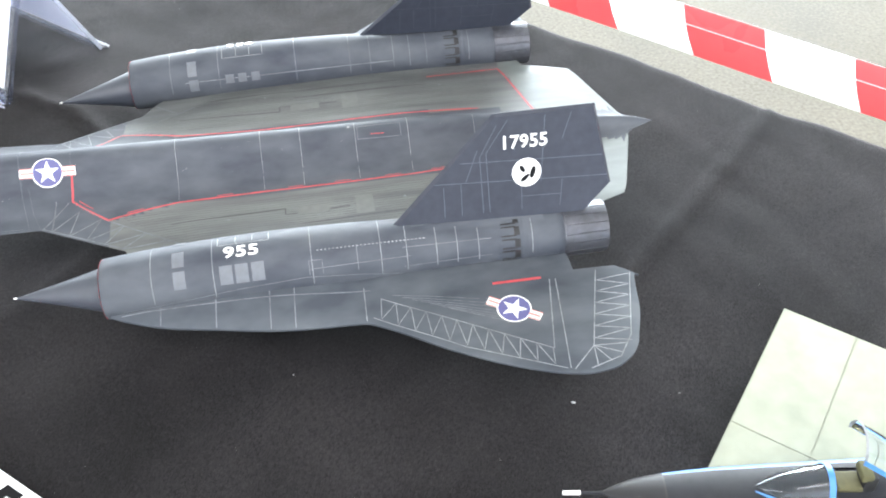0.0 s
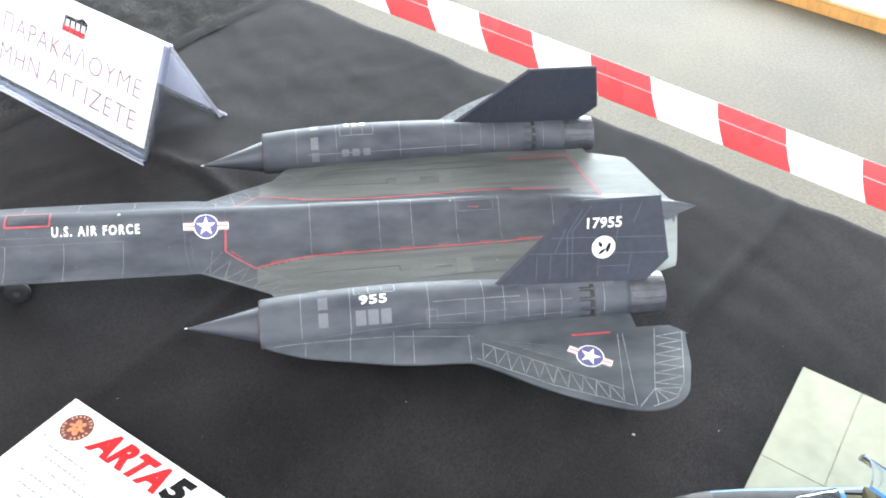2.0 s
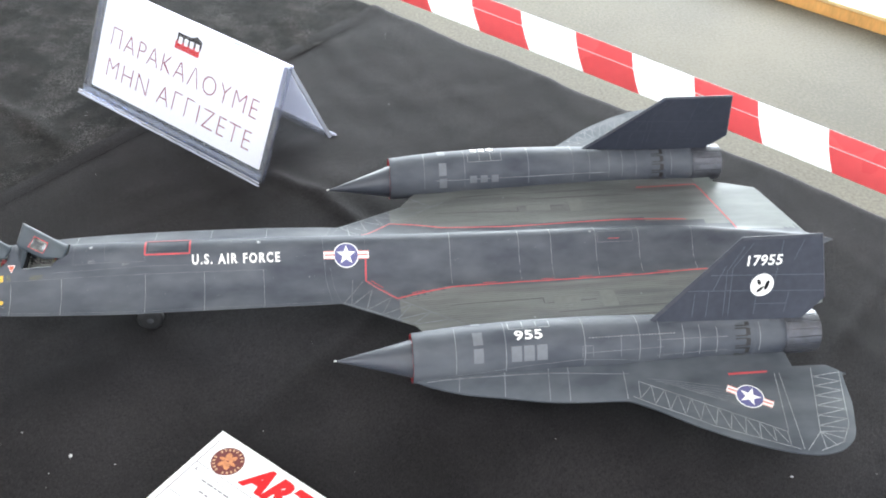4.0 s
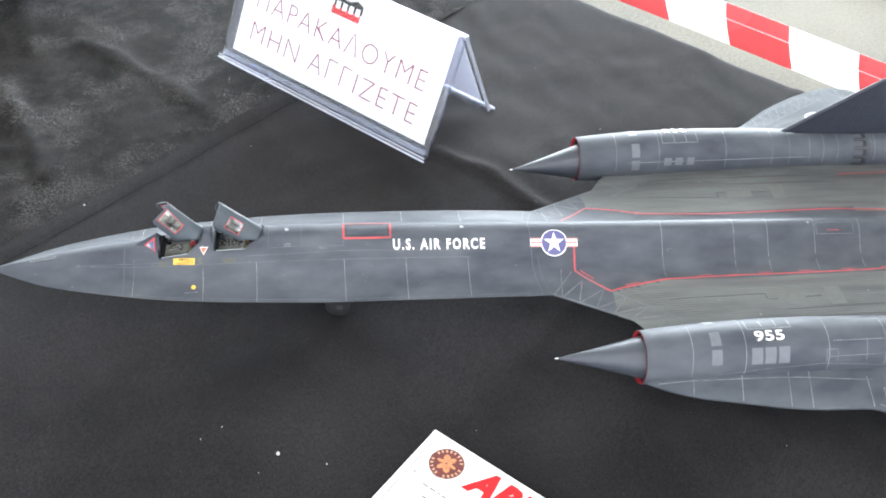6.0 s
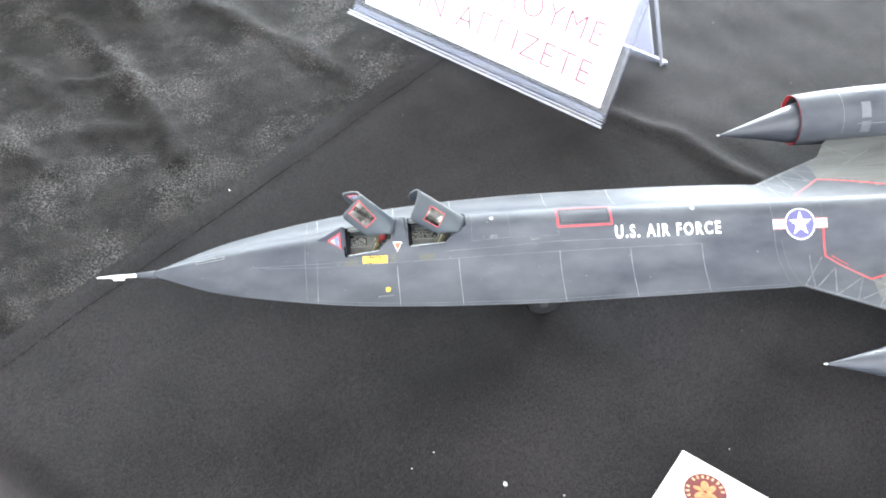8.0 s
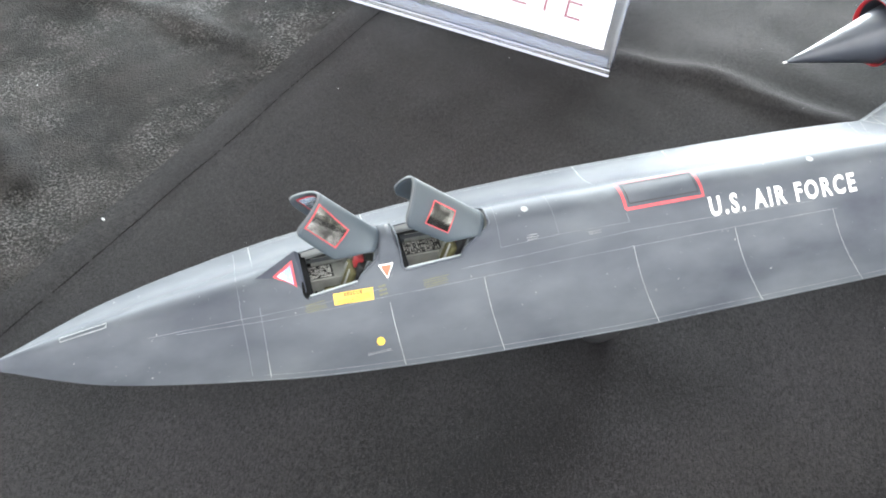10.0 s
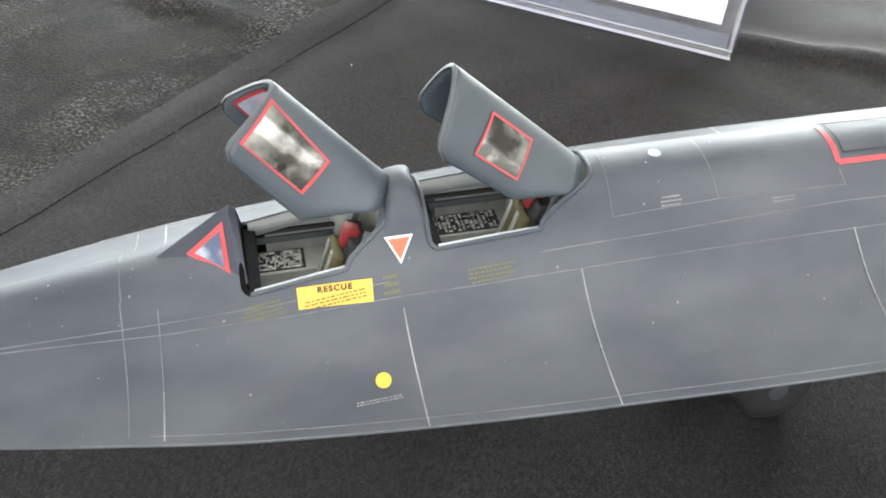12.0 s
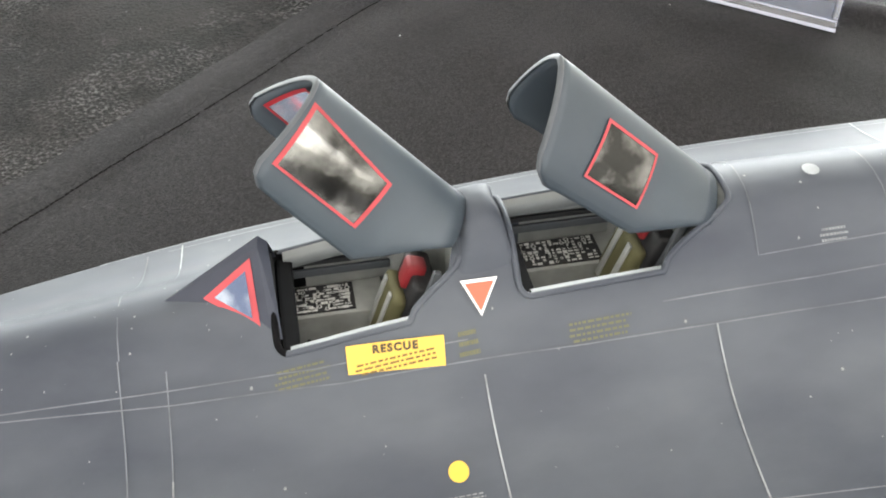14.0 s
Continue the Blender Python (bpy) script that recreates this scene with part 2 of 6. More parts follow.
# ---- the model aircraft's shape, in full-size metres: x aft of the probe's tip, y to starboard, z above the table ----
def smooth_curve(points):
    """A monotone cubic through points (x, v), as a function of x."""
    xs, vs = np.array([p[0] for p in points], float), np.array([p[1] for p in points], float)
    h, d = np.diff(xs), np.diff(vs) / np.diff(xs)
    m = np.zeros(len(xs))
    m[0], m[-1] = d[0], d[-1]
    for i in range(1, len(xs) - 1):
        if d[i - 1] * d[i] > 0:
            w1, w2 = 2 * h[i] + h[i - 1], h[i] + 2 * h[i - 1]
            m[i] = (w1 + w2) / (w1 / d[i - 1] + w2 / d[i])

    def value(x):
        x = min(max(x, xs[0]), xs[-1])
        i = min(int(np.searchsorted(xs, x, "right")) - 1, len(xs) - 2)
        t = (x - xs[i]) / h[i]
        return float((2 * t**3 - 3 * t**2 + 1) * vs[i] + (t**3 - 2 * t**2 + t) * h[i] * m[i] + (-2 * t**3 + 3 * t**2) * vs[i + 1] + (t**3 - t**2) * h[i] * m[i + 1])

    return value


def ease(t):
    t = min(max(t, 0.0), 1.0)
    return t * t * (3 - 2 * t)


# height of the chine and wing plane over the table: the nose droops, the tail rises a little
axis = smooth_curve([(0, 1.76), (2, 1.79), (5, 1.885), (7, 1.91), (9, 1.94), (12, 1.94), (14.5, 1.92), (16.6, 1.86), (18.3, 1.80), (20, 1.75), (22, 1.74), (25, 1.80), (28, 1.87), (31.1, 1.95), (32.74, 1.93)])
body_half = smooth_curve([(1.3, 0.07), (1.6, 0.2), (2.1, 0.45), (2.8, 0.76), (3.6, 1.01), (4.85, 1.31), (5.8, 1.49), (7.07, 1.64), (8.57, 1.765), (11, 1.86), (13, 1.86), (16, 1.82), (17, 1.77), (19, 1.70), (22, 1.64), (24, 1.57), (26, 1.47), (27.5, 1.3), (29.5, 0.95), (31.5, 0.5), (32.1, 0.3), (32.74, 0.01)])
body_rise = smooth_curve([(1.3, 0.07), (2.1, 0.22), (3.6, 0.48), (5.2, 0.66), (6, 0.82), (6.6, 0.93), (7.3, 1.01), (9, 1.045), (12, 1.02), (14.2, 0.98), (17, 1.0), (20, 1.06), (22, 1.05), (24.5, 0.98), (26, 0.94), (27.65, 0.84), (29.5, 0.56), (31, 0.33), (32.1, 0.2), (32.74, 0.01)])
# a round back that runs out into the hollow flare of the chines
back_shape = smooth_curve([(0, 1), (0.06, 0.99), (0.12, 0.95), (0.18, 0.875), (0.25, 0.765), (0.31, 0.665), (0.4, 0.52), (0.5, 0.365), (0.6, 0.24), (0.745, 0.12), (0.88, 0.048), (1, 0)])
NAC_Y, NAC_Z = 4.25, 1.8
nac_radius = smooth_curve([(18.45, 0.70), (19.5, 0.75), (22, 0.80), (24, 0.76), (25.3, 0.71), (27.3, 0.65), (28.2, 0.64), (29.05, 0.64), (30.1, 0.60)])
nac_lift = smooth_curve([(16.3, 0.0), (18.4, 0.15), (20, 0.24), (22, 0.30), (25, 0.35), (30.1, 0.37)])  # the nacelles point a little down


def plan_edge(x):
    """Half width of the body with its inner wing."""
    if x < 16.6:
        return body_half(x)
    return float(np.interp(x, [16.6, 18.7, 19.1, 20.0, 29.5, 29.83, 31.15, 31.95, 32.1, 32.74], [1.80, 2.83, 3.4, 4.25, 4.25, 3.38, 2.9, 0.45, 0.32, 0.02]))


outer_edge = smooth_curve([(18.45, 4.88), (18.8, 5.06), (19.7, 5.36), (20.9, 5.6), (22.1, 5.83), (22.9, 5.92), (24.2, 6.0), (24.7, 6.26), (26, 7.2), (27.57, 8.04), (28.4, 8.32), (28.8, 8.38), (29.3, 8.32), (29.7, 8.1), (29.95, 7.8), (30.1, 7.4), (30.3, 6.8), (30.5, 5.7), (30.6, 5.5)])
outer_rise = smooth_curve([(18.45, 0.35), (19.5, 0.68), (22, 0.85), (24, 0.62), (26, 0.34), (28, 0.2), (30.6, 0.08)])
outer_base = smooth_curve([(18.45, 1.72), (20, 1.62), (22, 1.60), (24.2, 1.63), (26, 1.74), (28, 1.80), (30.6, 1.86)])


def inner_wing(x, y):
    """Half thickness of the inner wing."""
    y = abs(y)
    lead = float(np.interp(y, [0, 1.81, 2.83, 3.4, 4.25], [13.0, 16.6, 18.7, 19.1, 20.0]))
    trail = float(np.interp(y, [0, 0.45, 2.9, 3.38, 4.25], [32.0, 31.95, 31.15, 29.83, 29.8]))
    if x <= lead or x >= trail:
        return 0.0
    return 0.22 * ease((x - lead) / 3.5) ** 0.7 * ease((trail - x) / 6) ** 0.7


def deck(x, y):
    """Height of the upper skin of body and inner wing over the chine plane."""
    body = body_rise(x) * back_shape(abs(y) / body_half(x))
    wing = inner_wing(x, y)
    return (body**3 + wing**3) ** (1 / 3)


def top_skin(x, y):
    return axis(x) + deck(x, y)


def outer_skin(x, y):
    """Height of the upper skin of the outer wing and nacelle fairing, y outward."""
    y = abs(y)
    edge = outer_edge(x)
    s = min(max((y - NAC_Y) / max(edge - NAC_Y, 0.05), 0), 1)
    return outer_base(x) + outer_rise(x) * max(0.0, 1 - s) ** 0.85


def nac_skin(x, turn, side):
    """A point of a nacelle's skin: turn in degrees from straight up, outward positive."""
    r, t = nac_radius(x), np.radians(turn)
    return (x, side * (NAC_Y + r * np.sin(t)), NAC_Z + nac_lift(x) + r * np.cos(t))


# ---- tools: meshes are laid out in full-size metres and scaled to the model's size ----
BASES = {}


def thing(name, base, label, category, group="", kind=""):
    """A thing: an Empty at its base, given in full-size metres over the table."""
    ob = new(name)
    ob.empty_display_size = 0.02
    ob.location = world(base)
    BASES[ob] = Vector(base)
    return tagged(ob, label, category, group, kind)


def scaled(bm, base):
    for v in bm.verts:
        v.co = (v.co - base) * K


def part(name, bm, material, parent, label="", kind="", smooth=True, extra=()):
    """One mesh under a thing or under one of its parts."""
    base = BASES[parent]
    scaled(bm, base)
    me = bpy.data.meshes.new(name)
    for f in bm.faces:
        f.smooth = smooth
    bm.to_mesh(me)
    bm.free()
    for m in (material, *extra):
        me.materials.append(m)
    ob = new(name, me)
    ob.parent = parent
    BASES[ob] = base
    return tagged(ob, label, kind=kind)


def setting(name, bm, material, label, category, smooth=False, base=(0, 0, 0)):
    """A piece of the setting, in full-size metres."""
    scaled(bm, Vector(base))
    me = bpy.data.meshes.new(name)
    for f in bm.faces:
        f.smooth = smooth
    bm.to_mesh(me)
    bm.free()
    me.materials.append(material)
    ob = new(name, me)
    ob.location = world(base)
    return tagged(ob, label, category, kind="structure")


def mesh(verts, faces):
    bm = bmesh.new()
    vs = [bm.verts.new(v) for v in verts]
    for f in faces:
        if len({vs[i] for i in f}) > 2:
            bm.faces.new([vs[i] for i in f])
    return bm


def loft(rows, closed=False, caps=False, skip=None):
    """A skin over rows of points; closed: each row is a ring."""
    n = len(rows[0])
    bm = bmesh.new()
    vs = [[bm.verts.new(p) for p in row] for row in rows]
    for i in range(len(rows) - 1):
        for j in range(n if closed else n - 1):
            if skip and skip(i, j):
                continue
            bm.faces.new((vs[i][j], vs[i][(j + 1) % n], vs[i + 1][(j + 1) % n], vs[i + 1][j]))
    if caps and closed:
        bm.faces.new(vs[0][::-1]), bm.faces.new(vs[-1])
    bmesh.ops.remove_doubles(bm, verts=bm.verts, dist=1e-5)
    bmesh.ops.recalc_face_normals(bm, faces=bm.faces)
    return bm


def box(x0, x1, y0, y1, z0, z1, edge=0.0):
    bm = bmesh.new()
    bmesh.ops.create_cube(bm, size=1)
    for v in bm.verts:
        v.co = Vector(((x0, x1)[v.co.x > 0], (y0, y1)[v.co.y > 0], (z0, z1)[v.co.z > 0]))
    if edge:
        bmesh.ops.bevel(bm, geom=bm.edges[:], offset=edge, segments=2, affect="EDGES", profile=0.6)
    return bm


def turned(bm, m):
    bmesh.ops.transform(bm, matrix=m, verts=bm.verts)
    return bm


def joined(*parts):
    out = bmesh.new()
    for p in parts:
        me = bpy.data.meshes.new("t")
        p.to_mesh(me)
        p.free()
        out.from_mesh(me)
        bpy.data.meshes.remove(me)
    return out


def spun(profile, centre, axis="x", steps=40, caps=True):
    """A body of revolution about an axis through centre: profile of (along, radius)."""
    rows = []
    for s, r in profile:
        ring = []
        for k in range(steps):
            a = 2 * math.pi * k / steps
            p = {"x": (s, r * math.sin(a), r * math.cos(a)), "y": (r * math.sin(a), s, r * math.cos(a)), "z": (r * math.cos(a), r * math.sin(a), s)}[axis]
            ring.append(Vector(p) + Vector(centre))
        rows.append(ring)
    return loft(rows, True, caps)


# Surfaces on which lines and markings lie: (u, v) to a place.
def on_deck(x, y):
    return Vector((x, y, top_skin(x, y)))


def on_outer(side):
    return lambda x, y: Vector((x, side * abs(y), outer_skin(x, y)))


def on_nacelle(side):
    return lambda x, turn: Vector(nac_skin(x, turn, side))


def on_fin(side, face):
    """face: 1 on the outer side, -1 on the inner."""
    return lambda x, z: Vector((x, side * (4.25 - 0.27 * (z - 2.95) + face * 0.075), z))


def on_flat(z):
    return lambda x, y: Vector((x, y, z))


def normal_at(where, u, v, eps, outward):
    a, b = where(u + eps, v) - where(u - eps, v), where(u, v + eps) - where(u, v - eps)
    n = a.cross(b)
    if n.length < 1e-12:
        return Vector(outward)
    n.normalize()
    return -n if n.dot(Vector(outward)) < 0 else n


def stroke(bm, where, points, width, outward=(0, 0, 1), lift=0.008, step=0.12, vscale=1.0):
    """A painted line along points (u, v) of a surface. vscale: metres in one unit of v."""
    line = []
    for (u0, v0), (u1, v1) in zip(points, points[1:]):
        n = max(1, int(math.hypot(u1 - u0, (v1 - v0) * vscale) / step))
        line += [(u0 + (u1 - u0) * k / n, v0 + (v1 - v0) * k / n) for k in range(n)]
    line.append(points[-1])
    places = [where(u, v) for u, v in line]
    ups = [normal_at(where, u, v, 1e-3, outward) for u, v in line]
    last = None
    for k, (p, n) in enumerate(zip(places, ups)):
        ahead = places[min(k + 1, len(places) - 1)] - places[max(k - 1, 0)]
        side = n.cross(ahead)
        if side.length < 1e-9:
            continue
        side = side.normalized() * width / 2
        pair = bm.verts.new(p + n * lift - side), bm.verts.new(p + n * lift + side)
        if last:
            bm.faces.new((last[0], last[1], pair[1], pair[0]))
        last = pair


def decal(polys, where, lift=0.012, cut=0.12, outward=(0, 0, 1), vscale=1.0):
    """Flat outlines in (u, v), cut fine and laid on a surface."""
    bm = bmesh.new()
    for poly in polys:
        bm.faces.new([bm.verts.new((u, v * vscale, 0)) for u, v in poly])
    return draped(bm, where, lift, cut, outward, vscale)


def draped(bm, where, lift, cut, outward, vscale=1.0):
    bmesh.ops.triangulate(bm, faces=bm.faces[:])
    for axis in (0, 1):
        values = [v.co[axis] for v in bm.verts]
        lo, hi = min(values), max(values)
        for k in range(1, int((hi - lo) / cut) + 1):
            at, no = [0, 0, 0], [0, 0, 0]
            at[axis], no[axis] = lo + k * cut, 1
            bmesh.ops.bisect_plane(bm, geom=bm.verts[:] + bm.edges[:] + bm.faces[:], plane_co=at, plane_no=no)
    for v in bm.verts:
        u, w = v.co.x, v.co.y / vscale
        v.co = where(u, w) + normal_at(where, u, w, 1e-3, outward) * lift
    return bm


def text_mesh(words, height, thin=0.0, spacing=1.0, stretch=1.0):
    """Flat letters as a bmesh, centred, with capitals of that height."""
    data = bpy.data.curves.new("words", "FONT")
    data.body, data.align_x, data.align_y = words, "CENTER", "CENTER"
    data.offset, data.space_character, data.resolution_u = thin, spacing, 3
    ob = new("words", data)
    me = bpy.data.meshes.new_from_object(ob.evaluated_get(bpy.context.evaluated_depsgraph_get()))
    bpy.data.objects.remove(ob)
    bm = bmesh.new()
    bm.from_mesh(me)
    bpy.data.meshes.remove(me)
    ys, xs = [v.co.y for v in bm.verts], [v.co.x for v in bm.verts]
    mid, s = Vector(((min(xs) + max(xs)) / 2, (min(ys) + max(ys)) / 2, 0)), height / (max(ys) - min(ys))
    for v in bm.verts:
        v.co = (v.co - mid) * s
        v.co.x *= stretch
    return bm


def placed(bm, u, v, turn=0.0, vscale=1.0):
    """Flat letters moved to (u, v) of a surface."""
    c, s = math.cos(radians(turn)), math.sin(radians(turn))
    for k in bm.verts:
        k.co = Vector((u + k.co.x * c - k.co.y * s, v * vscale + k.co.x * s + k.co.y * c, 0))
    return bm


def disc(u, v, r, n=28, ru=None):
    return [(u + (ru or r) * math.cos(2 * math.pi * k / n), v + r * math.sin(2 * math.pi * k / n)) for k in range(n)]


def ring(u, v, r0, r1, n=28):
    a, b = disc(u, v, r0, n), disc(u, v, r1, n)
    return [[a[k], a[(k + 1) % n], b[(k + 1) % n], b[k]] for k in range(n)]


def turn2(poly, u, v, degrees):
    c, s = math.cos(radians(degrees)), math.sin(radians(degrees))
    return [(u + x * c - y * s, v + x * s + y * c) for x, y in poly]


# ---- the hall ----
def wbox(x0, x1, y0, y1, z0, z1):
    """A block given in world metres."""
    return box(x0 / K, x1 / K, y0 / K, y1 / K, (z0 - LIFT) / K, (z1 - LIFT) / K)


RX0, RX1, RY0, RY1, RH = ROOM
setting("floor", wbox(RX0 - 0.2, RX1 + 0.2, RY0 - 0.2, RY1 + 0.2, -0.2, 0), FLOOR, "pale beige speckled terrazzo floor", "floor")
lid_pieces, left = [wbox(RX0 - 0.2, RX1 + 0.2, RY0 - 0.2, SKY_Y - SKY_DEEP / 2, RH, RH + 0.2), wbox(RX0 - 0.2, RX1 + 0.2, SKY_Y + SKY_DEEP / 2, RY1 + 0.2, RH, RH + 0.2)], RX0 - 0.2
for wx, ww in ADDED_SKYLIGHTS + [(RX1 + 0.3, 0.2)]:
    lid_pieces.append(wbox(left, wx - ww / 2, SKY_Y - SKY_DEEP / 2, SKY_Y + SKY_DEEP / 2, RH, RH + 0.2))
    left = wx + ww / 2
setting("ceiling", joined(*lid_pieces), PLASTER, "plain white plaster ceiling with added roof lights", "ceiling")
setting("wall_west", wbox(RX0 - 0.2, RX0, RY0 - 0.2, RY1 + 0.2, 0, RH), PLASTER, "plain white plaster wall", "wall")
setting("wall_east", wbox(RX1, RX1 + 0.2, RY0 - 0.2, RY1 + 0.2, 0, RH), PLASTER, "plain white plaster wall", "wall")
count = 0
for name, y0, y1 in (("wall_north", RY1, RY1 + 0.2), ("wall_south", RY0 - 0.2, RY0)):
    pieces, left = [wbox(RX0, RX1, y0, y1, 0, 0.9), wbox(RX0, RX1, y0, y1, 3.1, RH)], RX0
    for wx, ww in WINDOWS:
        pieces.append(wbox(left, wx - ww / 2, y0, y1, 0.9, 3.1))
        left = wx + ww / 2
    pieces.append(wbox(left, RX1, y0, y1, 0.9, 3.1))
    setting(name, joined(*pieces), PLASTER, "white plaster wall with a row of wide windows", "wall")
    for wx, ww in WINDOWS:
        a, b, f0 = wx - ww / 2, wx + ww / 2, (y0 + 0.1 if name == "wall_north" else y0 + 0.04)
        frame_bars = [wbox(a, b, f0, f0 + 0.06, 0.9, 0.96), wbox(a, b, f0, f0 + 0.06, 3.04, 3.1)]
        frame_bars += [wbox(x, x + 0.06, f0, f0 + 0.06, 0.96, 3.04) for x in (a, wx - 0.03, b - 0.06)]
        count += 1
        setting(f"window_{count}", joined(*frame_bars), PLASTER, "wide window with a white frame letting in daylight", "window")


# ---- the table and its cloths: r runs along the table, s across it ----
def table_point(r, s, z=0.0):
    return Vector(((s + r) * math.sqrt(0.5), (s - r) * math.sqrt(0.5), z))


S0, S1 = -3.75, 28.6  # the table's two long edges
top = [table_point(r, s, z) for z in (-1.0, -0.12) for r, s in ((-60, S0 + 0.15), (70, S0 + 0.15), (70, S1 - 0.15), (-60, S1 - 0.15))]
table = thing("trestle_table", table_point(5, 12, -36), "long folding table hidden under black cloths", "table")
part("tabletop", mesh(top, [(3, 2, 1, 0), (4, 5, 6, 7), (0, 1, 5, 4), (1, 2, 6, 5), (2, 3, 7, 6), (3, 0, 4, 7)]), FLOOR, table, smooth=False)
for r in (-50, 60):
    for s in (S0 + 3, S1 - 3):
        p = table_point(r, s)
        part("leg", spun([(-36, 0.6), (-1, 0.6)], (p.x, p.y, 0), "z", 12), NOZZLE, table)


CREASES = [(((-12.5, 7.4), (-9.0, 7.0), (-5.7, 6.0), (-3.7, 5.2)), 0.26, 0.32), (((-9.8, 11.2), (-5.3, 11.5), (-0.6, 11.4)), 0.2, 0.35), (((-11.6, 4.8), (-8.5, 4.5)), 0.18, 0.3), (((-9.1, 5.3), (-8.6, 6.1), (-7.4, 6.8)), 0.2, 0.28), (((-6.7, 4.3), (-5.6, 5.5)), 0.16, 0.28), (((-3.3, 4.2), (-1.2, 4.5)), 0.1, 0.3), (((-4.5, -1.4), (-0.6, -1.2)), 0.22, 0.3), (((-14, 3.0), (-10, 2.2), (-6, 2.4)), 0.2, 0.35), (((-16, 12), (-11, 9.5)), 0.3, 0.45)]


def crease_height(r, s):
    """Long wrinkles in the felt."""
    z = 0.0
    for path, high, wide in CREASES:
        best = 1e9
        for (r0, s0), (r1, s1) in zip(path, path[1:]):
            dr, ds = r1 - r0, s1 - s0
            t = min(max(((r - r0) * dr + (s - s0) * ds) / (dr * dr + ds * ds), 0), 1)
            best = min(best, math.hypot(r - r0 - dr * t, s - s0 - ds * t) + 0.12 * math.sin(2.1 * r + 1.3 * s))
        if best < 1.4:
            z += high * math.exp(-(best / wide) ** 2)
    return z


def cloth_height(r, s, rough):
    p = Vector((r * 0.16, s * 0.16, 3.1 + rough))
    z = 0.085 * noise.noise(p) + 0.03 * noise.noise(p * 3.1) * (1 + rough)
    z += 0.03 * noise.noise(Vector((r * 0.45, s * 1.1 + 0.5 * r, 9.0))) + 0.05 * max(0, noise.noise(Vector((r * 0.9 - s * 0.25, s * 0.3, 5.0))) - 0.15)
    if rough:
        z += crease_height(r, s)
        z += 0.55 * max(0, noise.noise(Vector((r * 0.16 + s * 0.24, s * 0.07 - r * 0.05, 7.0))) - 0.1)
    return z


def cloth_sheet(r0, r1, step, height, drop):
    across = [(S0 - 0.55, -drop), (S0 - 0.5, -6), (S0 - 0.42, -2), (S0 - 0.32, -0.7), (S0 - 0.15, -0.25), (S0 + 0.1, -0.06)]
    n = int((S1 - S0 - 0.6) / step)
    across += [(S0 + 0.3 + (S1 - S0 - 0.6) * k / n, 0) for k in range(n + 1)]
    across += [(S1 - 0.1, -0.06), (S1 + 0.08, -0.22), (S1 + 0.2, -0.6), (S1 + 0.28, -2), (S1 + 0.34, -6), (S1 + 0.4, -drop)]
    rows = []
    m = int((r1 - r0) / step)
    for i in range(m + 1):
        r = r0 + (r1 - r0) * i / m
        wave = 0.22 * noise.noise(Vector((r * 0.22, 1.7, 0))) + 0.1 * noise.noise(Vector((r * 0.7, 4.7, 0)))
        row = []
        for s, z in across:
            out = (1 if s > 12 else -1) * wave * ease((abs(s - 12.2) - 12) / 4) * (1 + 0.6 * min(1, -z / 8))
            row.append(table_point(r, s + out, z + height(r, s) * (1 if z > -0.3 else 0.3)))
        rows.append(row)
    return loft(rows)


def smooth_height(r, s):
    z = 0.07 + cloth_height(r, s, 0.0)
    for at, h in ((12.85, 0.06), (24.9, 0.085), (38, 0.08)):
        d = (r - at - 0.12 * math.sin(s * 0.3)) / 0.17
        z += h * math.exp(-d * d)
    hem = (r + 1.65) / 0.75
    z += (0.04 if 0 <= hem < 0.9 else 0.04 * (1 - (hem - 0.9) / 0.25) if 0.9 <= hem < 1.15 else 0) - 0.03 * math.exp(-((hem - 1.05) / 0.2) ** 2)
    # the ripple behind the aircraft's nose
    d = (s - float(np.interp(r, [4.5, 6.0, 7.0, 8.0, 9.2, 10.5], [15.2, 15.3, 15.58, 15.42, 15.2, 15.35]))) / 0.27
    z += 0.14 * math.exp(-d * d) * ease((r - 4.2) / 1.2) * ease((11.5 - r) / 2)
    d = (s - 16.5 - 0.2 * math.sin(r)) / 0.9
    z += 0.1 * math.exp(-d * d) * ease((r - 5) / 2) * ease((12 - r) / 3)
    return z


smooth = thing("tablecloth", table_point(20, 12, 0), "plain black cotton tablecloth with pressed fold lines on the table", "tablecloth")
part("cloth", cloth_sheet(-1.65, 48, 0.25, smooth_height, 20), CLOTH, smooth)
THREAD = surface("dead black thread", (0.0045, 0.0041, 0.0042), 0.95, vary=0.2, bump=0, specular=0.0)
seam = []
rnd = random.Random(3)
for k in range(420):
    s = S0 + 0.4 + 0.07 * k
    wander = 0.012 * math.sin(s * 1.7) + 0.006 * rnd.random()
    if s < S1 - 0.4 and rnd.random() < 0.93:
        seam.append([(s, -0.95 + wander), (s + 0.056, -0.95 + wander), (s + 0.056, -0.932 + wander), (s, -0.932 + wander)])
part("hem_stitch", decal(seam, lambda a, b: table_point(b, a, smooth_height(b, a)), 0.006, 9), THREAD, smooth, "sunken row of black stitches", kind="stuff")
felt = thing("tablecloth", table_point(-20, 12, 0), "wrinkled black felt tablecloth dusted with lint", "tablecloth")
part("cloth", cloth_sheet(-45, -0.9, 0.25, lambda r, s: 0.02 + cloth_height(r, s, 1.0) * (1 - 0.8 * ease((r + 4) / 3)), 20), FELT, felt)


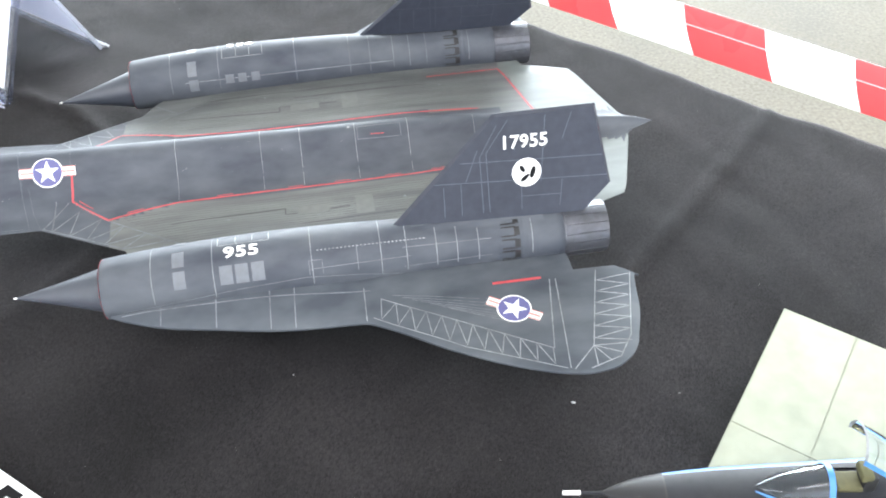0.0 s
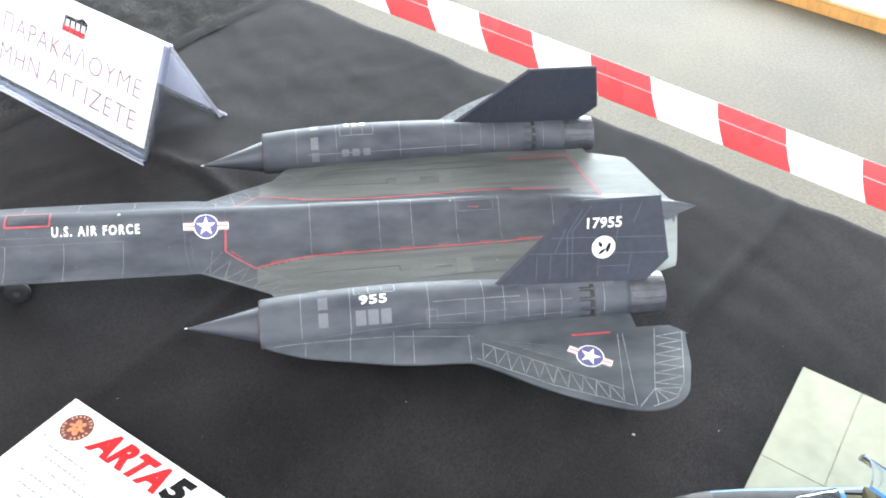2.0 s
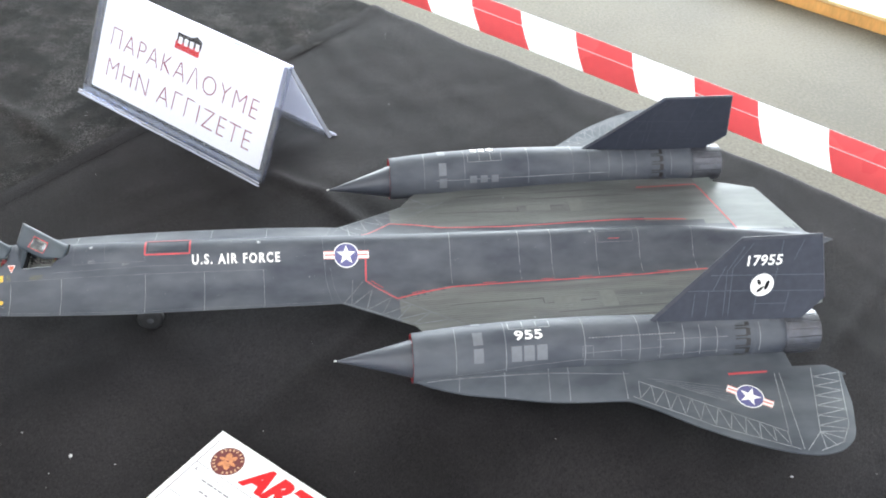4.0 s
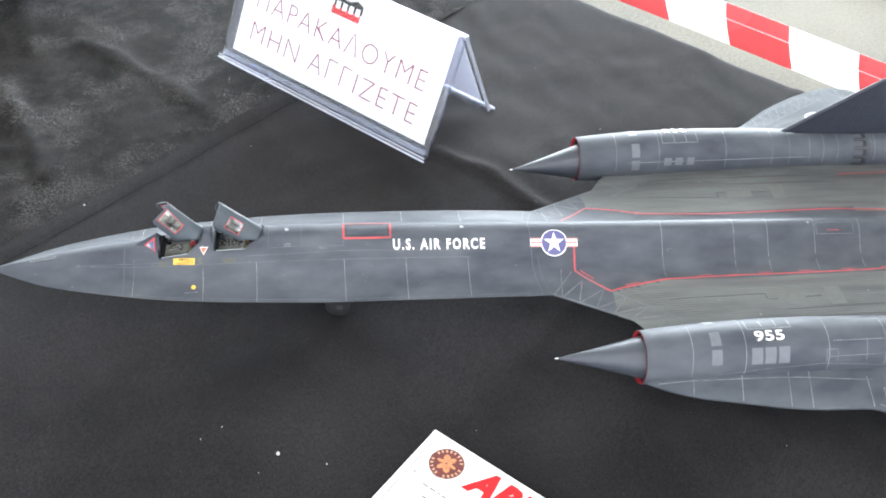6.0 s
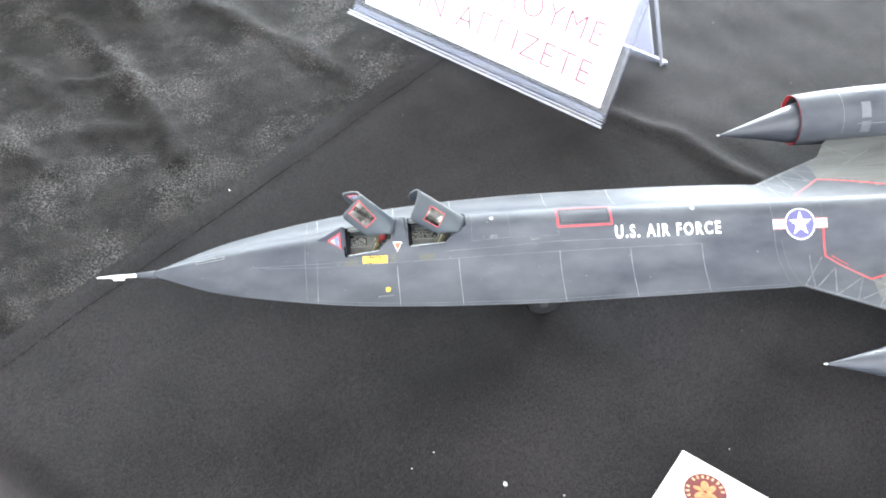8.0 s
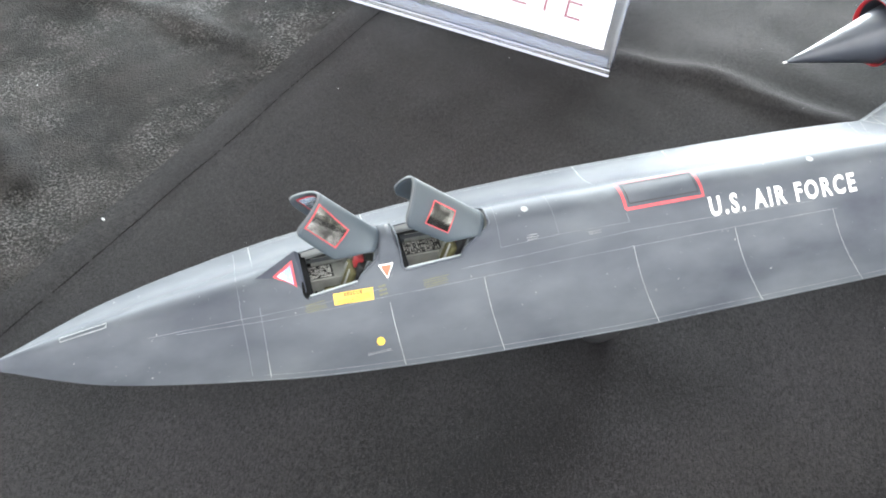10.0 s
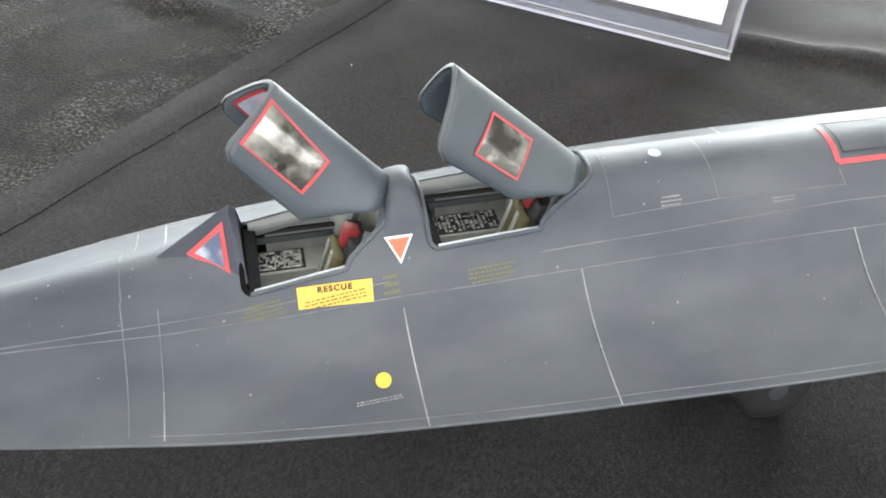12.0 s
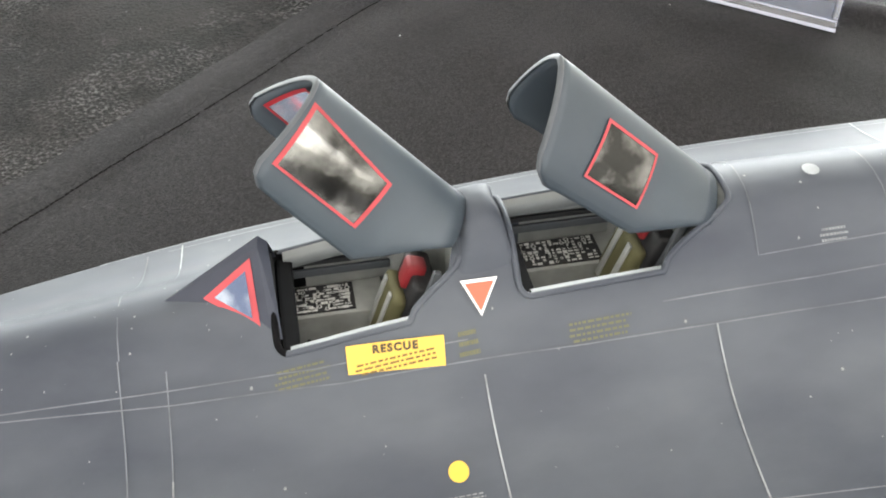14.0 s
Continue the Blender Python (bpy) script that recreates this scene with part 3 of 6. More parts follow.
# ---- the model aircraft ----
jet = thing("model_aircraft", (17, 0, 0), "matt blue-black scale model of a twin-engine reconnaissance jet with open canopies", "model aircraft")
INNER = 0.46  # half width of the cockpit openings
COCKPITS = [(5.9, 6.66), (7.36, 8.22)]  # at the sills
SWEEP = [(0.36, 0.22), (0.5, 0.15)]  # how far the middle of the rear edge lies aft of the sills' ends, and within what half width


def swept(x, y):
    """Aft shift of the skin's mesh that curves the rear edge of each opening."""
    for (a, b), (back, flat), (x0, x1) in zip(COCKPITS, SWEEP, ((5.9, 7.34), (7.38, 9.4))):
        if x0 < x < x1:
            share = (x - x0) / (b - x0) if x < b else (x1 - x) / (x1 - b)
            return back * share * ease((INNER - abs(y)) / (INNER - flat))
    return 0.0


def stations():
    xs = {1.3, 1.35, 1.42, 5.9, 6.66, 7.36, 8.22, 32.74, 32.7, 32.6}
    xs |= {round(1.5 + 0.15 * k, 3) for k in range(27)} | {round(5.5 + 0.06 * k, 3) for k in range(60)} | {round(9.1 + 0.2 * k, 3) for k in range(118)}
    for a, b in COCKPITS:
        xs -= {x for x in xs if 0 < abs(x - a) < 0.03 or 0 < abs(x - b) < 0.03}
    xs |= {16.6, 18.7, 29.83, 31.25, 31.95}
    return sorted(x for x in xs if x <= 32.74)


XS = stations()


def across(x):
    edge = plan_edge(x)
    inner = min(INNER, edge * 0.45)
    ys = [inner * k / 8 for k in range(9)]
    return ys + [inner + (edge - inner) * (1 - (1 - k / 22) ** 1.5) for k in range(1, 23)]


def in_cockpit(i, j, n):
    x = (XS[i] + XS[i + 1]) / 2
    mid = (n - 1) / 2
    return any(a < x < b for a, b in COCKPITS) and abs(j + 0.5 - mid) < 8


rows = []
for x in XS:
    half = across(x)
    rows.append([(x + swept(x, y), y, top_skin(x + swept(x, y), y)) for y in [-v for v in half[:0:-1]] + half])
upper = loft(rows, skip=lambda i, j: in_cockpit(i, j, len(rows[0])))
rows_low = [[(x, y, axis(x) - 0.82 * (z - axis(x)) if abs(y) < plan_edge(x) * 0.999 else z) for x, y, z in row] for row in rows]
lower = loft(rows_low)
bmesh.ops.reverse_faces(lower, faces=lower.faces[:])
hull = joined(upper, lower)
bmesh.ops.remove_doubles(hull, verts=hull.verts, dist=1e-4)
body = part("body", hull, PAINT, jet)
body.data.materials.append(DECK)
body.data.materials.append(TAIL)
for face in body.data.polygons:
    c = face.center / K + Vector((17, 0, 0))
    x, y = c.x, abs(c.y)
    if x > np.interp(y, [0.7, 3.3], [29.72, 29.05]) and y > 0.65:
        face.material_index = 2
    elif y > np.interp(x, [17.4, 18.25, 19.95, 22, 26, 28.2, 29.8], [1.6, 1.8, 1.42, 1.35, 1.36, 1.24, 0.8]) and x > 18.3:
        face.material_index = 1

# nose probe
part("nose_probe", spun([(0, 0.018), (0.3, 0.032), (0.32, 0.042), (0.9, 0.045), (0.95, 0.045)], (0, 0, 1.76), "x", 14), WHITE, jet, "white nose probe")
part("probe_collar", spun([(0.93, 0.06), (1.1, 0.07), (1.34, 0.1)], (0, 0, 1.76), "x", 16), PAINT, jet)
part("probe_vane", box(0.36, 0.62, -0.012, 0.012, 1.63, 1.745, 0.008), WHITE, jet)


def nacelle(side):
    at = (0, side * NAC_Y, NAC_Z)
    wall = [(x, nac_radius(x)) for x in np.linspace(18.45, 29.05, 60)]
    lip = [(18.47, 0.665), (18.43, 0.685)]
    inside = [(20.5, 0.5), (19.4, 0.6)]
    def raised(bm):
        for v in bm.verts:
            v.co.z += nac_lift(v.co.x)
        return bm

    shell = part("nacelle", raised(spun(inside + lip + wall + [(29.05, 0.55)], at, "x", 64, False)), PAINT, jet)
    # spike, canted inward and down
    tip, base = Vector((16.32, side * 4.0, 1.75)), Vector((18.75, side * 4.22, 1.90))
    rows = []
    for t, r in ((0, 0.004), (0.02, 0.022), (0.3, 0.185), (0.6, 0.365), (0.88, 0.545), (1.0, 0.608), (1.2, 0.62), (1.6, 0.5)):
        c = tip.lerp(base, t)
        rows.append([c + Vector((0, r * math.sin(a), r * math.cos(a))) for a in [2 * math.pi * k / 40 for k in range(40)]])
    part("inlet_spike", loft(rows, True, True), SPIKE, jet)
    part("spike_tip", spun([(16.27, 0.004), (16.3, 0.018), (16.36, 0.02)], (0, side * 4.0, 1.755), "x", 10), WHITE, jet)
    part("inlet_ring", raised(spun([(18.52, 0.650), (18.44, 0.664), (18.422, 0.678), (18.424, 0.693)], at, "x", 64, False)), INLET_RED, jet, "dull red band round the inlet lip")
    # nozzle petals
    noz = part("nozzle", raised(spun([(28.98, 0.6), (29.03, 0.64), (29.2, 0.635), (30.1, 0.60), (30.1, 0.57), (29.3, 0.58), (28.9, 0.3), (28.9, 0.01)], at, "x", 48, False)), NOZZLE, jet)
    for k in range(18):
        a = 2 * math.pi * (k + 0.5) / 18
        petal = box(29.08, 30.12, -0.1, 0.1, -0.01, 0.012, 0.005)
        for v in petal.verts:
            v.co.z += nac_radius(max(v.co.x, 29.06)) + 0.002
        part("petal", raised(turned(petal, Matrix.Translation(at) @ Matrix.Rotation(a, 4, "X"))), NOZZLE, noz)
    # blow-in doors
    for k in range(14):
        a = 2 * math.pi * (k + 0.5) / 14
        m = Matrix.Translation(at) @ Matrix.Rotation(a, 4, "X")
        door = box(27.84, 27.98, -0.1, 0.1, nac_radius(27.7) - 0.01, nac_radius(27.7) + 0.012, 0.006)
        part("door_recess", raised(turned(door, m)), BLACK, shell)
        slit = [box(27.55, 27.9, s * 0.105 - 0.014, s * 0.105 + 0.014, nac_radius(27.7) - 0.01, nac_radius(27.7) + 0.009, 0.004) for s in (-1, 1)]
        part("door_slit", raised(turned(joined(*slit), m)), BLACK, shell)
        flap = box(27.42, 27.85, -0.085, 0.085, 0.0, 0.02, 0.006)
        for v in flap.verts:
            v.co.z += nac_radius(27.6) - 0.02 + 0.06 * (v.co.x - 27.46)
        part("intake_door", raised(turned(flap, m)), PAINT, shell)
    part("nozzle_band", raised(spun([(28.02, nac_radius(28.02) + 0.004), (28.05, nac_radius(28.05) + 0.018), (28.13, nac_radius(28.1) + 0.018), (28.16, nac_radius(28.16) + 0.004)], at, "x", 64, False)), PAINT, shell)
    # outer wing with the nacelle's fairing
    rows, low = [], []
    for x in np.r_[np.linspace(18.45, 24, 40), np.linspace(24.1, 28, 34), np.linspace(28.1, 30.6, 60)]:
        inner = NAC_Y + 0.05 if x < 29.08 else 5.4 + 0.32 * max(0, (x - 30.1) / 0.5)
        edge = max(outer_edge(x), inner + 0.01)
        row = [(x, side * y, outer_skin(x, y)) for y in [inner + (edge - inner) * (1 - (1 - k / 30) ** 1.6) for k in range(31)]]
        rows.append(row)
        low.append([(px, py, pz - 0.06 - 1.4 * max(0, pz - outer_base(x))) if k < len(row) - 1 else (px, py, pz) for k, (px, py, pz) in enumerate(row)])
    both = joined(loft(rows), loft(low))
    bmesh.ops.remove_doubles(both, verts=both.verts, dist=1e-4)
    bmesh.ops.recalc_face_normals(both, faces=both.faces)
    part("outer_wing", both, WING, jet)
    # canted fin and its fixed stub
    outline = [(25.1, 2.93), (27.48, 5.28), (29.8, 5.30), (30.22, 3.4), (29.6, 2.78), (27.4, 2.80)]
    inset = [(25.2, 2.94), (27.51, 5.24), (29.75, 5.26), (30.15, 3.41), (29.57, 2.81), (27.4, 2.83)]
    verts = [on_fin(side, 1)(x, z) - Vector((0, side * 0.075, 0)) for x, z in outline]
    verts += [on_fin(side, 1)(x, z) for x, z in inset] + [on_fin(side, -1)(x, z) for x, z in inset]
    n = len(outline)
    faces = [tuple(range(n, 2 * n)), tuple(range(3 * n - 1, 2 * n - 1, -1))]
    for k in range(n):
        j = (k + 1) % n
        faces += [(k, j, n + j, n + k), (j, k, 2 * n + k, 2 * n + j)]
    fin_bm = mesh(verts, faces)
    bmesh.ops.recalc_face_normals(fin_bm, faces=fin_bm.faces)
    fin = part("fin", fin_bm, FIN, jet, smooth=False)
    stub = []
    for x, h in ((24.7, 0.01), (25.4, 0.05), (26.3, 0.12), (27.2, 0.12), (28.6, 0.1)):
        z0 = NAC_Z + nac_lift(x) + nac_radius(x) - 0.06
        stub.append([(x, side * (NAC_Y + 0.28), z0), (x, side * (NAC_Y + 0.14), z0 + 0.5 * h), (x, side * (NAC_Y + 0.09), z0 + h), (x, side * (NAC_Y + 0.04), z0 + h), (x, side * (NAC_Y - 0.02), z0)])
    part("fin_fillet", loft(stub), PAINT, jet)
    return shell, fin


SHELLS = {side: nacelle(side) for side in (-1, 1)}


HUB = surface("dark grey hub", (0.035, 0.036, 0.04), 0.5, vary=0.2, bump=0)


def wheel(at, radius, wide, parent):
    w = part("wheel", spun([(-wide, radius * 0.55), (-wide, radius * 0.85), (-wide * 0.6, radius), (wide * 0.6, radius), (wide, radius * 0.85), (wide, radius * 0.55)], at, "y", 28), BLACK, parent)
    part("hub", spun([(-wide * 1.05, radius * 0.2), (-wide * 0.8, radius * 0.5), (wide * 0.8, radius * 0.5), (wide * 1.05, radius * 0.2)], at, "y", 20), HUB, w)


nose_leg = part("nose_leg", spun([(0.3, 0.07), (1.1, 0.09), (1.4, 0.12)], (10.75, 0, 0.07), "z", 12), HUB, jet)
for y in (-0.52, 0.52):
    wheel((10.72, y, 0.47), 0.4, 0.13, nose_leg)
part("axle", spun([(-0.5, 0.05), (0.5, 0.05)], (10.72, 0, 0.47), "y", 10), HUB, nose_leg)
for side in (-1, 1):
    leg = part("main_leg", spun([(0.4, 0.1), (1.2, 0.12), (1.6, 0.14)], (20.4, side * 2.6, 0.07), "z", 12), CHALK, jet)
    for k in (-1, 0, 1):
        wheel((20.4, side * 2.6 + k * 0.36, 0.48), 0.41, 0.13, leg)


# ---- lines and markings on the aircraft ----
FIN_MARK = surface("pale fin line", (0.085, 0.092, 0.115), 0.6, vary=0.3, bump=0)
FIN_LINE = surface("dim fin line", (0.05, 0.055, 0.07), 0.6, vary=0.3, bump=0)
NAC_V = math.pi / 180 * 0.76  # metres in one degree round a nacelle


def star(u, v, ru, rv=None, tip=90):
    rv = rv or ru
    return [(u + (ru if k % 2 == 0 else ru * 0.39) * math.cos(radians(tip + 36 * k)), v + (rv if k % 2 == 0 else rv * 0.39) * math.sin(radians(tip + 36 * k))) for k in range(10)]


def insignia(where, u, v, ru, rv, bar, turn, parent, outward=(0, 0, 1)):
    """A roundel with star and side bars, turned on the surface."""
    def lay(name, polys, material, lift):
        moved = [turn2([(a * ru, b * rv) for a, b in poly], u, v, turn) for poly in polys]
        part(name, decal(moved, where, lift, 0.14, outward), material, mark)
    first = [turn2([(a * ru, b * rv) for a, b in disc(0, 0, 1.0)], u, v, turn)]
    mark = part("insignia", decal(first, where, 0.016, 0.14, outward), BLUE, parent, "blue and white national roundel with a star and bars")
    half = bar / ru
    lay("bar", [[(s * 0.8, -0.34), (s * half, -0.34), (s * half, 0.34), (s * 0.8, 0.34)][::s] for s in (-1, 1)], WHITE, 0.012)
    lay("border", ring(0, 0, 1.0, 1.09), WHITE, 0.019)
    lay("bar_stripe", [[(s * 1.0, -0.09), (s * half * 0.96, -0.09), (s * half * 0.96, 0.09), (s * 1.0, 0.09)][::s] for s in (-1, 1)], PINK, 0.020)
    lay("bar_edge", [[(s * 1.0, t - 0.04), (s * half, t - 0.04), (s * half, t + 0.04), (s * 1.0, t + 0.04)][::s] for s in (-1, 1) for t in (-0.3, 0.3)], PINK, 0.020)
    lay("star", [star(0, 0, 0.86)], WHITE, 0.021)


def lines(name, paths, material, where, width, parent, label="", outward=(0, 0, 1), vscale=1.0, lift=0.009, kind=""):
    """Painted lines, each a part; of kind stuff: all in one."""
    for group in ([paths] if kind else [[p] for p in paths]):
        bm = bmesh.new()
        for p in group:
            stroke(bm, where, p, width, outward, lift, 0.1, vscale)
        part(name, bm, material, parent, label, kind)


def bars(where, u, v, wide, high, rows, material, parent, name="lettering", lift=0.006, outward=(0, 0, 1), seed=1):
    """Small lettering as rows of short bars."""
    rnd = random.Random(seed)
    polys = []
    for k in range(rows):
        y0 = v + high * (0.5 - (k + 0.85) / rows)
        y1 = y0 + high / rows * 0.45
        x, end = u - wide / 2 + rnd.random() * wide * 0.1, u + wide / 2 - rnd.random() * wide * 0.12
        while x < end:
            w = wide * (0.03 + 0.08 * rnd.random())
            polys.append([(x, y0), (min(x + w, end), y0), (min(x + w, end), y1), (x, y1)])
            x += w + wide * 0.022
    return part(name, decal(polys, where, lift, 0.3, outward), material, parent, kind="stuff")


def outline(u0, u1, v0, v1):
    return [(u0, v0), (u1, v0), (u1, v1), (u0, v1), (u0, v0)]


# fuselage: chalky frame lines over each flank
flank, weak = [], []
for side in (-1, 1):
    for x, y0 in ((7.07, 0.76), (8.51, 0.735), (10.89, 0.735), (12.59, 0.75), (14.32, 0.745)):
        flank.append([(x, side * y0), (x + 0.015, side * (y0 * 0.4 + body_half(x) * 0.6)), (x + 0.02, side * (body_half(x) - 0.008))])
    weak += [[(16.09, side * 0.04), (16.15, side * 1.0), (16.33, side * 1.76)], [(16.3, side * 0.75), (16.4, side * 1.3), (16.6, side * 1.79)], [(17.36, side * 0.04), (17.36, side * 0.4)]]
    flank += [[(5.21, side * 0.94), (5.2, side * 1.34)]]
    weak += [[(4.95, side * 1.25), (4.95, side * 1.0), (4.94, side * 0.3)], [(4.95, side * 0.3), (4.95, side * 0.05)], [(5.22, side * 0.4), (5.21, side * 0.94)]]
    weak += [[(x, side * (body_half(x) - 0.012)) for x in np.linspace(4.6, 16.4, 40)]]
    weak += [[(x, side * (body_half(x) - 0.085)) for x in np.linspace(5.1, 16.2, 40)]]
    weak += [[(4.0, side * 0.42), (5.25, side * 0.565), (6.25, side * 0.66), (7.7, side * 0.72), (8.5, side * 0.735), (10.9, side * 0.745), (14.4, side * 0.74)]]
    weak += [[(3.6, side * 0.36), (5.3, side * 0.5), (6.1, side * 0.57), (7.0, side * 0.6)], [(8.2, side * 0.6), (9.2, side * 0.6), (10.9, side * 0.565), (14.0, side * 0.6)]]
weak += [[(8.9, 0.7), (8.86, 0.0), (8.84, -0.47), (9.76, -0.45), (10.9, -0.465), (10.88, -0.36)], [(9.72, 0.3), (9.73, -0.1), (9.76, -0.45)]]
nose_hatch = [(2.35, 0.02), (3.04, 0.0), (3.03, -0.07), (2.36, -0.05), (2.35, 0.02)]
for x, y0, y1 in ((19.95, 0.75, -1.32), (22.1, 0.75, -1.28), (23.12, 0.7, -1.28), (24.55, 0.65, -1.27), (25.94, 0.6, -1.26), (27.7, 0.5, -1.2)):
    flank.append([(x, y0), (x + 0.005, y1)])
lines("frame_line", flank, CHALK, on_deck, 0.0108, body, "chalky pale frame lines", lift=0.009)
lines("seam_line", weak, FAINT, on_deck, 0.0085, body)
lines("hatch_seam", [nose_hatch], CHALK, on_deck, 0.016, body, "pale outline of a narrow hatch")
lines("hatch_outline", [outline(10.89, 12.18, -0.315, 0.17)], RED, on_deck, 0.048, body, "red hatch outline")
lines("hatch_seam", [outline(10.96, 12.11, -0.25, 0.11)], DARKLINE, on_deck, 0.018, body)
words = text_mesh("U.S. AIR FORCE", 0.235, 0.03, 1.3)
span = max(v.co.x for v in words.verts) - min(v.co.x for v in words.verts)
for v in words.verts:
    v.co.x *= 2.57 / span
part("lettering", draped(placed(words, 13.53, -0.462), on_deck, 0.008, 0.1, (0, 0, 1)), WHITE, body, "white block lettering")
insignia(on_deck, 16.79, -0.455, 0.35, 0.27, 0.68, 0, body)
red = [(17.37, -0.5), (17.345, -1.08), (18.25, -1.78), (19.95, -1.42), (22.1, -1.345), (24.53, -1.365), (25.93, -1.365), (28.1, -1.24)]
reds = [[(x, s * -y) for x, y in red] for s in (-1, 1)] + [[(29.05, s * 3.26), (29.68, s * 0.62)] for s in (-1, 1)] + [[(26.9, s * 3.1), (29.05, s * 3.26)] for s in (-1, 1)]
lines("walkway_line", reds, RED, on_deck, 0.05, body, "thin red walkway lines")
edge_y = lambda x: float(np.interp(x, [18.25, 19.95, 22.1, 25.9, 28.1], [1.78, 1.42, 1.345, 1.365, 1.24]))
stencils = [[(x, 0.07 - edge_y(x)), (x + 0.4, 0.07 - edge_y(x + 0.4))] for x in (18.7, 20.9, 22.7, 23.9, 25.2, 26.4)]
stencils += [[(17.5, -1.08), (17.85, -1.34)], [(24.95, -0.28), (25.3, -0.285)]]
lines("walkway_note", stencils, RED, on_deck, 0.022, body)
lines("hatch_seam", [outline(24.62, 25.75, -0.36, -0.08)], FAINT, on_deck, 0.016, body)
# leading-edge wedges in front of the inner wing
for side in (-1, 1):
    zig, n = [], 11
    for k in range(n + 1):
        t = k / n
        lead = (16.66 + 2.4 * t, plan_edge(16.66 + 2.4 * t) - 0.045)
        back = (16.95 + 3.1 * t, 1.05 + 1.8 * t)
        zig.append((lead if k % 2 else back))
    edge = [[(16.66, side * 1.77), (18.7, side * 2.76)], [(17.35, side * 1.1), (18.25, side * 1.8), (20.2, side * 2.95)], [(16.64, side * 1.8), (17.25, side * 1.1)]]
    lines("wedge_line", [[(x, side * y) for x, y in zig]] + edge, FAINT, on_deck, 0.03, body, "pale zigzag of the leading-edge wedges")
    ribs = []
    for k in range(22):
        y = 1.72 + 0.078 * k
        x0 = 18.5 + (y - 1.72) * 1.35
        ribs.append([(x0, side * y), (28.6, side * (y - 0.1 + 0.013 * k))])
    lines("corrugation", ribs, GROOVE, on_deck, 0.010, body, "fine dark corrugations along the wing")
    strips = [[(19.8, side * 2.2), (22.6, side * 2.12)], [(22.6, side * 2.12), (22.6, side * 2.35), (24.2, side * 2.3)], [(20.6, side * 3.1), (26.5, side * 3.05)], [(23.0, side * 2.75), (26.8, side * 2.7)]]
    lines("seam_line", strips, GROOVE, on_deck, 0.032, body)
    part("grey_panel", decal([[(24.35, side * 1.95), (24.8, side * 1.95), (24.8, side * 2.65), (24.35, side * 2.65)], [(22.9, side * 2.1), (23.7, side * 2.1), (23.7, side * 2.4), (22.9, side * 2.4)]], on_deck, 0.01, 0.14), DECK_PATCH, body)
    for x, y in ((21.2, 2.3), (23.4, 2.5), (25.6, 2.2), (22.2, 2.9), (27.2, 2.6)):
        part("fastener", decal([disc(x, side * y, 0.03, 10)], on_deck, 0.009, 0.1), MIDLINE, body)
# small fittings on the spine
for x, y, size in ((9.34, -0.03, 0.07), (14.19, -0.01, 0.07), (24.4, -0.06, 0.05)):
    part("fastener", decal([disc(x, y, size * 0.8, 14)], on_deck, 0.006, 0.05), CHALK, body)
bars(on_deck, 9.355, -0.42, 0.2, 0.075, 3, CHALK, body, seed=2)
bars(on_deck, 10.33, -0.5, 0.22, 0.045, 2, CHALK, body, seed=3)
bars(on_deck, 7.8, -0.66, 0.4, 0.1, 4, surface("dull olive lettering", (0.11, 0.108, 0.05), 0.6, bump=0), body, seed=4)
bars(on_deck, 6.01, -0.58, 0.34, 0.1, 4, bpy.data.materials["dull olive lettering"], body, seed=5)
bars(on_deck, 7.0, -0.61, 0.13, 0.13, 3, bpy.data.materials["dull olive lettering"], body, seed=6)
PLATE_INK = surface("dark brown stencil ink", (0.06, 0.038, 0.012), 0.6, bump=0)
OCHRE_INK = surface("brown stencil ink", (0.15, 0.085, 0.015), 0.6, bump=0)
# dust on the upper skin
rnd = random.Random(11)
polys = []
for k in range(420):
    x = rnd.uniform(2.5, 16.5) if k < 360 else rnd.uniform(19, 29)
    y = rnd.uniform(-0.95, 0.9) * min(body_half(x), 1.6)
    r = 0.002 + 0.006 * rnd.random() ** 3
    if not any(a - 0.1 < x < b + 0.1 and abs(y) < INNER + 0.1 for a, b in COCKPITS):
        polys.append(turn2(disc(0, 0, r * rnd.uniform(0.8, 1.8), 6), x, y, rnd.uniform(0, 90)))
part("dust_speck", decal(polys, on_deck, 0.008, 0.3), surface("pale dust", (0.22, 0.23, 0.23), 0.8, vary=0.2, bump=0), body, kind="stuff")
# rescue plate and earth point
plate = part("rescue_marking", decal([[(6.28, -0.507), (6.862, -0.557), (6.85, -0.687), (6.277, -0.632)]], on_deck, 0.013, 0.1), YELLOW, body, "yellow rescue plate with black lettering")
part("lettering", draped(placed(text_mesh("RESCUE", 0.038, 0.055, 1.25, 1.4), 6.57, -0.56, -5), on_deck, 0.017, 0.1, (0, 0, 1)), PLATE_INK, plate)
bars(on_deck, 6.565, -0.622, 0.5, 0.06, 3, OCHRE_INK, plate, lift=0.017, seed=7)
part("earth_point", decal([disc(6.825, -1.2, 0.06, 24, 0.06)], on_deck, 0.007, 0.06), YELLOW, body, "yellow round marking")
bars(on_deck, 6.79, -1.345, 0.4, 0.04, 2, CHALK, body, seed=8)

